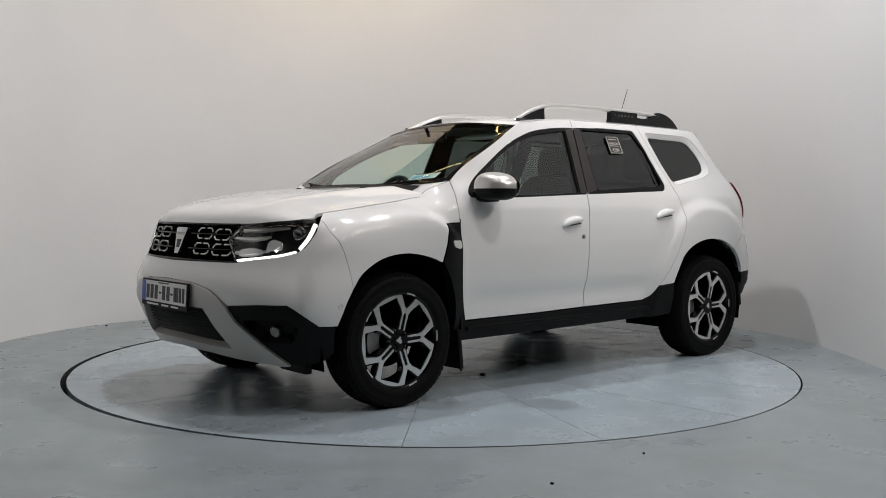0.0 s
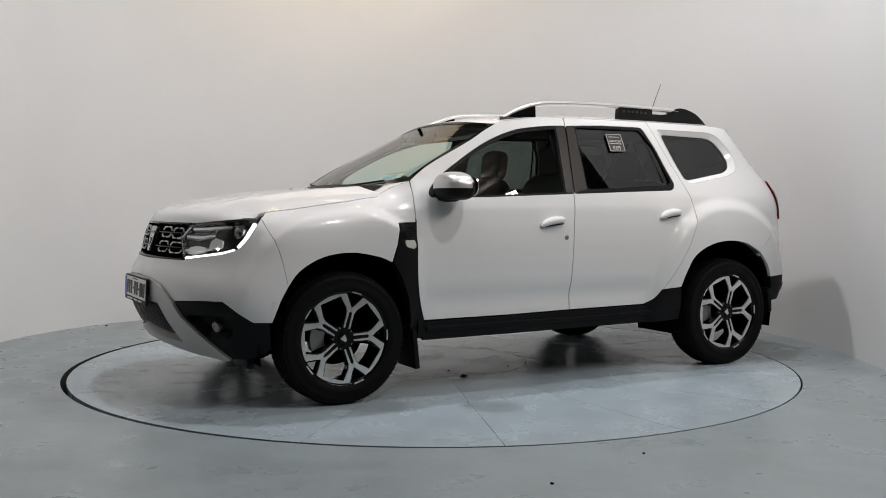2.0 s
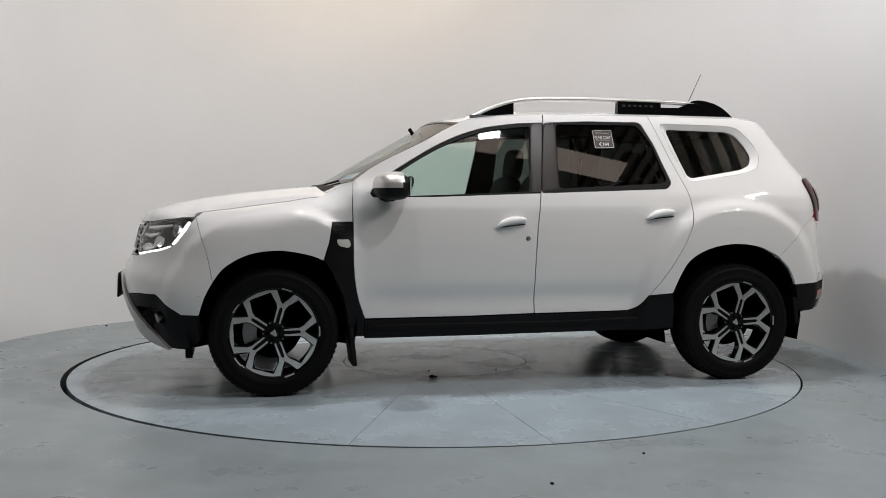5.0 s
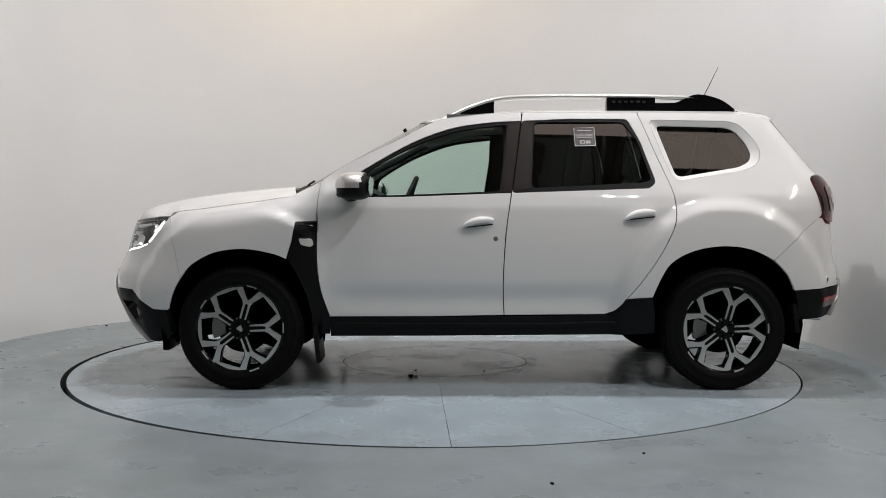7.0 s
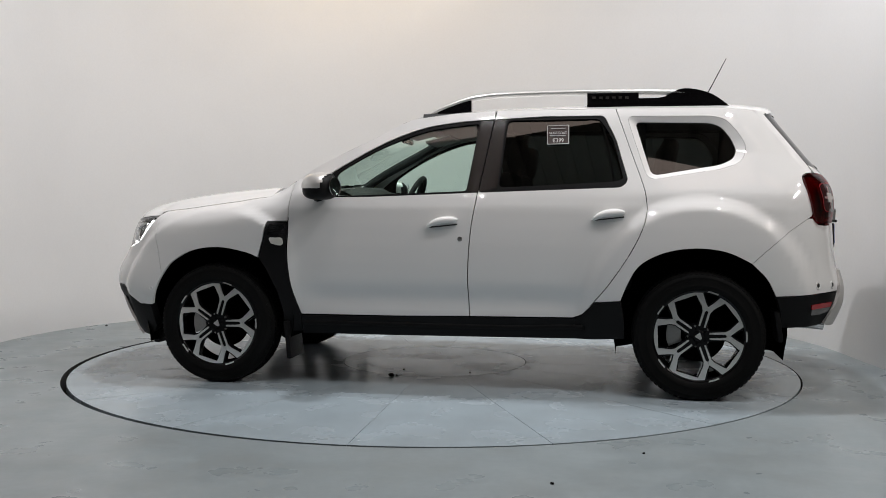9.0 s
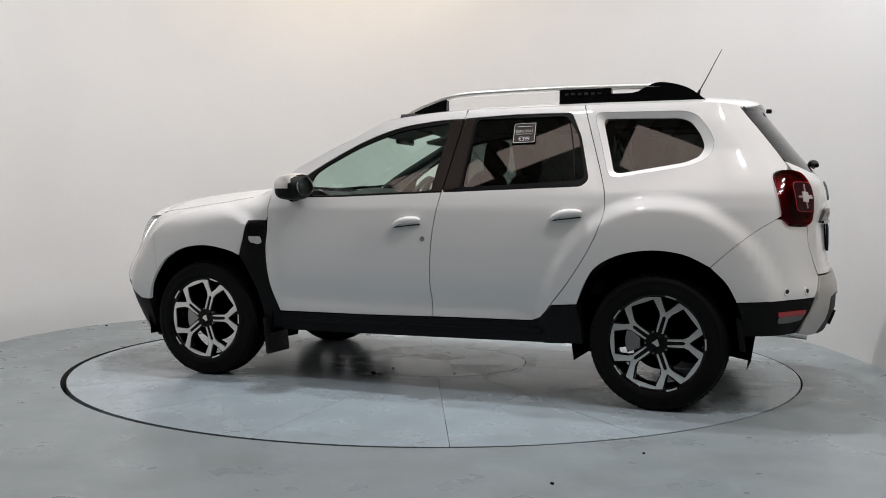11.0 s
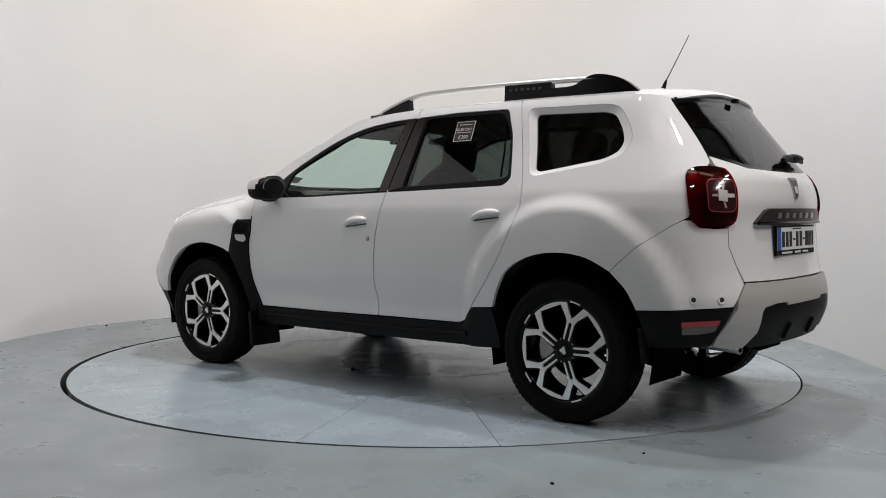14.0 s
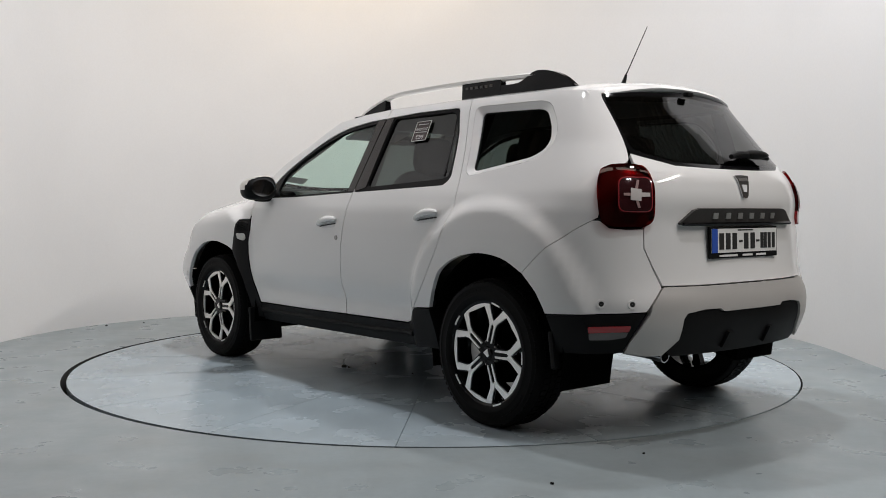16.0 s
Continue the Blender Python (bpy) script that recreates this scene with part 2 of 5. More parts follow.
PILLAR = ((0.15, 0.72), (0.3, 0.785), (0.41, 0.815), (0.5, 0.832), (0.6, 0.843), (0.7, 0.850), (0.8, 0.852), (0.9, 0.848),
          (1.0, 0.832), (1.08, 0.800), (1.15, 0.745), (1.2, 0.720), (1.3, 0.680), (1.46, 0.620), (1.60, 0.54), (1.7, 0.40))
WING = ((0.15, 0.72), (0.3, 0.785), (0.41, 0.815), (0.5, 0.832), (0.6, 0.843), (0.7, 0.850), (0.8, 0.855), (0.9, 0.852),
        (0.95, 0.842), (1.0, 0.812), (1.03, 0.778), (1.066, 0.71), (1.1, 0.60), (1.14, 0.40), (1.2, 0.1), (1.7, 0.05))
NOSE = ((0.15, 0.78), (0.3, 0.83), (0.41, 0.855), (0.5, 0.866), (0.6, 0.872), (0.7, 0.874), (0.8, 0.870), (0.85, 0.862), (0.9, 0.845),
        (0.93, 0.825), (0.96, 0.79), (0.985, 0.74), (1.02, 0.60), (1.05, 0.45), (1.1, 0.2), (1.7, 0.05))
STATIONS = ((-2.4, HIND), (-1.2, HIND), (-0.6, DOOR), (0.62, DOOR), (0.9, PILLAR), (1.1, WING), (1.72, NOSE), (2.4, NOSE))
ZS = np.linspace(0.15, 1.7, 311)


def smooth_column(pairs):
    z, y = np.array(pairs).T
    col = np.interp(ZS, z, y)
    k = np.exp(-np.linspace(-2, 2, 13) ** 2)
    pad = np.pad(col, 6, mode="reflect", reflect_type="odd")
    return np.convolve(pad, k / k.sum(), "valid")


COLUMNS = [(x, smooth_column(p)) for x, p in STATIONS]
SX = np.array([c[0] for c in COLUMNS])
SY = np.array([c[1] for c in COLUMNS])

FRONT_Z = (0.15, 0.25, 0.32, 0.40, 0.50, 0.60, 0.66, 0.72, 0.80, 0.88, 0.95, 1.0, 1.7)
FRONT_X = (1.93, 2.04, 2.10, 2.135, 2.160, 2.170, 2.168, 2.135, 2.110, 2.090, 2.060, 2.01, 1.85)
REAR_Z = (0.15, 0.30, 0.38, 0.50, 0.60, 0.70, 0.80, 0.95, 1.05, 1.15, 1.20, 1.30, 1.40, 1.50, 1.57, 1.62, 1.7)
REAR_X = (-1.98, -2.07, -2.12, -2.165, -2.162, -2.125, -2.11, -2.10, -2.115, -2.095, -2.05, -1.965, -1.885, -1.805, -1.755, -1.71, -1.65)


def soft_table(z, zt, xt):
    return sum(np.interp(np.asarray(z) + d, zt, xt) for d in (-0.03, -0.015, 0.0, 0.015, 0.03)) / 5


def smoothstep(a, b, v):
    t = np.clip((v - a) / (b - a), 0, 1)
    return t * t * (3 - 2 * t)


def side_y(x, z):
    """Half width of the body at a place of the side view."""
    x, z = np.broadcast_arrays(np.asarray(x, float), np.asarray(z, float))
    shape = x.shape
    x, z = x.ravel(), z.ravel()
    i = np.clip(np.searchsorted(SX, x) - 1, 0, len(SX) - 2)
    f = smoothstep(0, 1, (x - SX[i]) / (SX[i + 1] - SX[i])) * 0.6 + 0.4 * np.clip((x - SX[i]) / (SX[i + 1] - SX[i]), 0, 1)
    k = np.clip((z - ZS[0]) / (ZS[1] - ZS[0]), 0, len(ZS) - 1.001)
    j = k.astype(int)
    g = k - j
    lo = SY[i, j] * (1 - g) + SY[i, j + 1] * g
    hi = SY[i + 1, j] * (1 - g) + SY[i + 1, j + 1] * g
    y = lo * (1 - f) + hi * f
    # wings swell round the wheels
    r1 = np.hypot(x - 1.337, (z - 0.40) * 0.95)
    r2 = np.hypot(x + 1.337, (z - 0.41) * 0.95)
    y = y + 0.042 * (1 - smoothstep(0.55, 0.615, r1)) * smoothstep(0.84, 1.04, x) + 0.036 * (1 - smoothstep(0.55, 0.64, r2))
    # a shallow hollow low on the doors
    y = y - 0.021 * np.exp(-((z - 0.495) / 0.065) ** 2) * smoothstep(-0.95, -0.6, x) * (1 - smoothstep(0.7, 0.95, x))
    # the corners of the plan
    fx, rx = soft_table(z, FRONT_Z, FRONT_X), soft_table(z, REAR_Z, REAR_X)
    a = np.clip((x - 1.3) / (fx - 1.3), 0, 1)
    b = np.clip((x + 1.35) / (rx + 1.35), 0, 1)
    full = 3.9 + 1.9 * np.exp(-((z - 0.56) / 0.11) ** 2)
    y = y * (1 - a ** full) ** (1 / 2.2) * (1 - b ** 4.5) ** (1 / 2.6)
    return y.reshape(shape)


NOSE_X, TAIL_X = 1.3, -1.35
PHI = np.linspace(0, 1.75, 351)


def radius_table(x0, end):
    """Distance of the skin from (x0, 0) by direction and height."""
    ph, zz = np.meshgrid(PHI, ZS, indexing="ij")
    c, s = np.cos(ph) * end, np.sin(ph)
    lo, hi = np.zeros(ph.shape), np.full(ph.shape, 1.3)
    for _ in range(30):
        mid = (lo + hi) / 2
        within = side_y(x0 + mid * c, zz) > mid * s + 1e-9
        lo, hi = np.where(within, mid, lo), np.where(within, hi, mid)
    return lo


RADII = {1: radius_table(NOSE_X, 1), -1: radius_table(TAIL_X, -1)}


def radius(end, phi, z):
    a = np.clip(np.abs(phi) / (PHI[1] - PHI[0]), 0, len(PHI) - 1.001)
    b = np.clip((np.asarray(z) - ZS[0]) / (ZS[1] - ZS[0]), 0, len(ZS) - 1.001)
    i, j = a.astype(int), b.astype(int)
    f, g, t = a - i, b - j, RADII[end]
    return (t[i, j] * (1 - g) + t[i, j + 1] * g) * (1 - f) + (t[i + 1, j] * (1 - g) + t[i + 1, j + 1] * g) * f


def end_x(y, z, end):
    """x of the front (end = 1) or rear (-1) skin at a place of the end view."""
    y, z = np.broadcast_arrays(np.abs(np.asarray(y, float)), np.asarray(z, float))
    x0 = NOSE_X if end > 0 else TAIL_X
    out = np.empty(y.shape)
    for k in np.ndindex(*y.shape):
        r = radius(end, PHI, np.full(len(PHI), float(z[k])))
        out[k] = np.interp(y[k], r[:315] * np.sin(PHI[:315]), x0 + end * r[:315] * np.cos(PHI[:315]))
    return out


def side_z(x, y, z0, z1):
    """Height at which the side has the half width y."""
    x = np.asarray(x, float)
    lo, hi = np.full(x.shape, float(z0)), np.full(x.shape, float(z1))
    for _ in range(36):
        mid = (lo + hi) / 2
        wide = side_y(x, mid) > y
        lo, hi = np.where(wide, mid, lo), np.where(wide, hi, mid)
    return (lo + hi) / 2


from mathutils.geometry import delaunay_2d_cdt

def nose_u(x, y):
    return 0.8 * math.atan2(y, x - NOSE_X)


def tail_u(x, y):
    return 0.8 * math.atan2(y, TAIL_X - x)


def skin_points(kind, uv):
    u, v = np.asarray(uv, float).T
    if kind == "side":
        return np.stack([u, side_y(u, v), v], 1)
    end, x0 = (1, NOSE_X) if kind == "nose" else (-1, TAIL_X)
    r = radius(end, u / 0.8, v)
    return np.stack([x0 + r * np.cos(u / 0.8) * end, r * np.sin(u / 0.8), v], 1)


def skin_frame(kind, uv, lift):
    """Places and unit normals of the skin, raised by lift."""
    uv = np.asarray(uv, float)
    h = 0.010
    du = skin_points(kind, uv + (h, 0)) - skin_points(kind, uv - (h, 0))
    dv = skin_points(kind, uv + (0, h)) - skin_points(kind, uv - (0, h))
    n = np.cross(du, dv)
    n /= np.linalg.norm(n, axis=1)[:, None] + 1e-12
    p = skin_points(kind, uv)
    out = p - np.array([0.0 if kind == "side" else (NOSE_X if kind == "nose" else TAIL_X), 0, 0])
    out[:, 2] = 0
    if kind == "side":
        out[:, 0] = 0
    flip = np.sign((n * out).sum(1))
    n *= np.where(flip == 0, 1, flip)[:, None]
    return p + n * lift, n


def inside(poly, pts):
    poly, pts = np.asarray(poly), np.asarray(pts)
    res = np.zeros(len(pts), bool)
    a, b = poly, np.roll(poly, -1, 0)
    for (x0, y0), (x1, y1) in zip(a, b):
        if y0 != y1:
            hit = ((y0 > pts[:, 1]) != (y1 > pts[:, 1])) & (pts[:, 0] < (x1 - x0) * (pts[:, 1] - y0) / (y1 - y0) + x0)
            res ^= hit
    return res


def dense(poly, step):
    out = []
    for a, b in zip(poly, poly[1:] + poly[:1]):
        n = max(1, math.ceil(math.dist(a, b) / step))
        out += [(a[0] + (b[0] - a[0]) * k / n, a[1] + (b[1] - a[1]) * k / n) for k in range(n)]
    return out


def area(poly):
    return sum(a[0] * b[1] - b[0] * a[1] for a, b in zip(poly, poly[1:] + poly[:1])) / 2


def inset(poly, d):
    """Moves the outline inwards by d."""
    s = 1 if area(poly) > 0 else -1
    out = []
    for p, q, r in zip(poly[-1:] + poly[:-1], poly, poly[1:] + poly[:1]):
        e, f = Vector(q) - Vector(p), Vector(r) - Vector(q)
        if e.length < 1e-7 or f.length < 1e-7:
            out.append(q)
            continue
        e, f = e.normalized(), f.normalized()
        n = Vector((-e.y - f.y, e.x + f.x))
        m = n.length_squared
        k = 2.0 / m if m > 0.5 else 2.0
        out.append((q[0] + n.x * s * d * min(k, 2.5), q[1] + n.y * s * d * min(k, 2.5)))
    return out


def curve(pts, n=6):
    """A smooth line through points."""
    out = []
    for i in range(len(pts) - 1):
        p0, p1, p2, p3 = (Vector(pts[max(0, min(len(pts) - 1, i + k))]) for k in (-1, 0, 1, 2))
        for k in range(n):
            t = k / n
            out.append(tuple(0.5 * (2 * p1 + (p2 - p0) * t + (2 * p0 - 5 * p1 + 4 * p2 - p3) * t * t + (3 * p1 - p0 - 3 * p2 + p3) * t ** 3)))
    return out + [tuple(pts[-1])]


def rounded(poly, r, n=4):
    """Rounds the corners of an outline."""
    out = []
    for p, q, s in zip(poly[-1:] + poly[:-1], poly, poly[1:] + poly[:1]):
        p, q, s = Vector(p), Vector(q), Vector(s)
        d = min(r, (p - q).length * 0.45, (s - q).length * 0.45)
        a, b = q + (p - q).normalized() * d, q + (s - q).normalized() * d
        for k in range(n + 1):
            t = k / n
            out.append(tuple((1 - t) ** 2 * a + 2 * t * (1 - t) * q + t * t * b))
    return out


def panel(name, kind, outline, mat, parent, side=1, holes=(), step=0.03, gap=0.002, lift=0.0, flange=0.022, label="", fair=False):
    """A piece of the car's skin inside an outline (u, v), with returned edges."""
    outline = [tuple(p) for p in outline]
    if gap:
        outline = inset(outline, gap)
    loops = [dense(outline, step)] + [dense(inset([tuple(p) for p in h], -gap) if gap else [tuple(p) for p in h], step) for h in holes]
    pts = [p for lp in loops for p in lp]
    edges, base = [], 0
    for lp in loops:
        edges += [(base + k, base + (k + 1) % len(lp)) for k in range(len(lp))]
        base += len(lp)
    arr = np.array(loops[0])
    lo, hi = arr.min(0), arr.max(0)
    gx, gy = np.meshgrid(np.arange(lo[0] + step / 2, hi[0], step), np.arange(lo[1] + step / 2, hi[1], step))
    grid = np.stack([gx.ravel(), gy.ravel()], 1)
    keep = inside(loops[0], grid)
    for lp in loops[1:]:
        keep &= ~inside(lp, grid)
    bpts = np.array(pts)
    grid = grid[keep]
    if len(grid):
        d = np.min(((grid[:, None, :] - bpts[None]) ** 2).sum(2), 1)
        grid = grid[d > (step * 0.45) ** 2]
    allp = [Vector(p) for p in pts] + [Vector(p) for p in grid]
    vs, es, fs, ov, oe, of = delaunay_2d_cdt(allp, edges, [], 0, 1e-6)
    vs = np.array([tuple(v) for v in vs])
    fs = np.array([f for f in fs if len(f) == 3])
    cen = vs[fs].mean(1)
    good = inside(loops[0], cen)
    for lp in loops[1:]:
        good &= ~inside(lp, cen)
    fs = fs[good]
    P, N = skin_frame(kind, vs, lift)
    if fair:
        # a pane is one even curve across its frame
        x, z = P[:, 0] - P[:, 0].mean(), P[:, 2] - P[:, 2].mean()
        k = np.linalg.lstsq(np.stack([x * 0 + 1, x, z, x * x, z * z], 1), P[:, 1], rcond=None)[0]
        P[:, 1] = k[0] - 0.003 + k[1] * x + k[2] * z + k[3] * x * x + k[4] * z * z
        N = np.stack([-(k[1] + 2 * k[3] * x), x * 0 + 1, -(k[2] + 2 * k[4] * z)], 1)
        N /= np.linalg.norm(N, axis=1)[:, None]
    if side < 0:
        P[:, 1] *= -1
        N[:, 1] *= -1
    verts, norms, faces = P.tolist(), N.tolist(), []
    for f in fs:
        a, b, c = P[f]
        faces.append(tuple(f) if np.dot(np.cross(b - a, c - a), N[f[0]]) > 0 else tuple(f[::-1]))
    if flange:
        count = {}
        for f in faces:
            for a, b in zip(f, f[1:] + f[:1]):
                count[(a, b)] = 1
        rim = [(a, b) for a, b in count if (b, a) not in count]
        for a, b in rim:
            n = np.cross(P[b] - P[a], N[a])
            n = (n / (np.linalg.norm(n) + 1e-12)).tolist()
            k = len(verts)
            verts += [P[a].tolist(), P[b].tolist(), (P[b] - N[b] * flange).tolist(), (P[a] - N[a] * flange).tolist()]
            norms += [n] * 4
            faces.append((k, k + 3, k + 2, k + 1))
    me = bpy.data.meshes.new(name)
    me.from_pydata(verts, [], faces)
    me.materials.append(mat)
    me.polygons.foreach_set("use_smooth", [True] * len(me.polygons))
    me.normals_split_custom_set_from_vertices(norms)
    o = new(name, me)
    o.parent = parent
    return tagged(o, label) if label else o


def ring_panel(name, kind, outer, inner, mat, parent, side=1, lift0=0.0, lift1=-0.01, label="", matched=False):
    """A band of skin between two outlines, from one lift to another."""
    def even(poly, n):
        q = dense(list(poly), 0.004)
        if area(q) < 0:
            q = q[::-1]
        c = np.mean(q, 0)
        a = np.array(q)
        ang = np.arctan2(a[:, 1] - c[1], a[:, 0] - c[0])
        return c, a, ang
    n = 120
    co, ao, go = even(outer, n)
    ci, ai, gi = even(inner, n)

    def walk_round(a):
        s = int(np.argmin(a[:, 0] + a[:, 1]))
        a = np.roll(a, -s, 0)
        d = np.r_[0, np.cumsum(np.linalg.norm(np.diff(np.vstack([a, a[:1]]), axis=0), axis=1))]
        t = np.linspace(0, d[-1], n, endpoint=False)
        full = np.vstack([a, a[:1]])
        return np.stack([np.interp(t, d, full[:, 0]), np.interp(t, d, full[:, 1])], 1)
    p = walk_round(ao)
    q = walk_round(ai) if matched else np.array([ai[np.argmin(((ai - w) ** 2).sum(1))] for w in p])
    a, _ = skin_frame(kind, p, lift0)
    b, nb = skin_frame(kind, q, lift1)
    c = b - nb * 0.02
    for arr in (a, b, c):
        arr[:, 1] *= side
    bm = bmesh.new()
    rows = [[bm.verts.new(tuple(v)) for v in arr] for arr in (a, b, c)]
    for r0, r1 in zip(rows, rows[1:]):
        for k in range(n):
            m = (k + 1) % n
            if len({tuple(r0[k].co), tuple(r0[m].co), tuple(r1[m].co), tuple(r1[k].co)}) == 4:
                f = (r0[k], r0[m], r1[m], r1[k])
                bm.faces.new(f if side > 0 else f[::-1])
    bmesh.ops.remove_doubles(bm, verts=bm.verts, dist=0.0003)
    return part(name, bm, mat, parent, label, sharp=30)


def on_skin(kind, uv, lift=0.0, side=1):
    p, n = skin_frame(kind, [uv], lift)
    p, n = p[0], n[0]
    return Vector((p[0], p[1] * side, p[2])), Vector((n[0], n[1] * side, n[2]))


# ---------------------------------------------------------------- outlines of the car's panels (side view: x, z)
car = tagged(new("car"), "white compact sport utility car with black sills standing on the turntable", "car")


ROOF_X = (-1.80, -1.67, -1.47, -0.9, -0.23, 0.0, 0.25, 0.36)
ROOF_Z = (1.505, 1.538, 1.555, 1.558, 1.555, 1.540, 1.508, 1.455)


def roof_edge(x0, x1, n=12):
    xs = np.linspace(x0, x1, n)
    return list(zip(xs.tolist(), np.interp(xs, ROOF_X, ROOF_Z).tolist()))


def bonnet_edge(x0, x1, n=12, y=0.72):
    xs = np.linspace(x0, x1, n)
    return list(zip(xs.tolist(), side_z(xs, y, 0.9, 1.25).tolist()))


A_PILLAR = curve([(0.905, 1.150), (0.80, 1.225), (0.68, 1.290), (0.485, 1.385), (0.36, 1.455), (0.25, 1.508)], 4)
FRONT_SEAM = curve([(0.905, 1.150), (0.917, 1.02), (0.915, 0.92), (0.915, 0.70), (0.895, 0.54), (0.849, 0.398)], 5)
MID_SEAM = curve([(-0.118, 0.408), (-0.112, 0.53), (-0.111, 0.66), (-0.125, 0.88), (-0.156, 1.086), (-0.195, 1.33), (-0.232, 1.545)], 5)
REAR_SEAM = curve([(-0.90, 1.546), (-0.975, 1.33), (-1.045, 1.13), (-1.062, 1.05), (-1.064, 0.985), (-1.04, 0.89), (-0.973, 0.755), (-0.87, 0.60), (-0.785, 0.497)], 5)
ARCH_F = curve([(1.078, 0.722), (1.159, 0.752), (1.311, 0.776), (1.464, 0.757), (1.587, 0.693), (1.650, 0.615)], 5)
ARCH_F2 = curve([(1.650, 0.615), (1.690, 0.540), (1.723, 0.441)], 4)
ARCH_R = curve([(-0.932, 0.515), (-0.975, 0.620), (-1.034, 0.709), (-1.156, 0.773), (-1.312, 0.798), (-1.467, 0.780), (-1.593, 0.722)], 5)
ARCH_R2 = curve([(-1.593, 0.722), (-1.665, 0.650), (-1.700, 0.590), (-1.715, 0.555)], 4)
BUMPER_SEAM_F = curve([(1.650, 0.615), (1.680, 0.76), (1.715, 0.87), (1.737, 0.949)], 4)
BUMPER_SEAM_R = curve([(-1.593, 0.722), (-1.70, 0.82), (-1.80, 0.90), (-1.905, 0.968)], 4)

WIN_F = curve([(0.800, 1.062), (0.812, 1.085), (0.770, 1.135), (0.655, 1.220), (0.40, 1.367), (0.18, 1.452), (0.0, 1.484), (-0.10, 1.494)], 5) + \
    curve([(-0.222, 1.500), (-0.195, 1.33), (-0.157, 1.090)], 4) + [(0.1, 1.080), (0.45, 1.066)]
WIN_R = rounded([(-0.161, 1.090), (-0.199, 1.33), (-0.226, 1.500), (-0.5, 1.514), (-0.832, 1.515), (-0.898, 1.380), (-0.964, 1.152), (-0.930, 1.119)], 0.022)
GLASS_F = curve([(0.63, 1.068), (0.67, 1.10), (0.655, 1.185), (0.60, 1.235), (0.395, 1.350), (0.17, 1.434), (0.0, 1.464)], 4) + \
    rounded([(-0.06, 1.472), (-0.142, 1.480), (-0.092, 1.098), (0.3, 1.081)], 0.02)[5:15] + [(0.3, 1.081)]
GLASS_R = rounded([(-0.270, 1.116), (-0.300, 1.496), (-0.810, 1.500), (-0.885, 1.385), (-0.943, 1.165), (-0.90, 1.150)], 0.03)
GLASS_Q = rounded([(-1.000, 1.489), (-1.40, 1.481), (-1.455, 1.462), (-1.510, 1.390), (-1.534, 1.325), (-1.515, 1.280), (-1.45, 1.248), (-1.112, 1.192), (-1.085, 1.205)], 0.03)
HOLLOW_Q = rounded([(-0.955, 1.512), (-1.41, 1.508), (-1.48, 1.490), (-1.550, 1.405), (-1.585, 1.330), (-1.555, 1.255), (-1.46, 1.218), (-1.095, 1.160), (-1.06, 1.185)], 0.04)


def lit(poly):
    return [tuple(p) for p in poly]


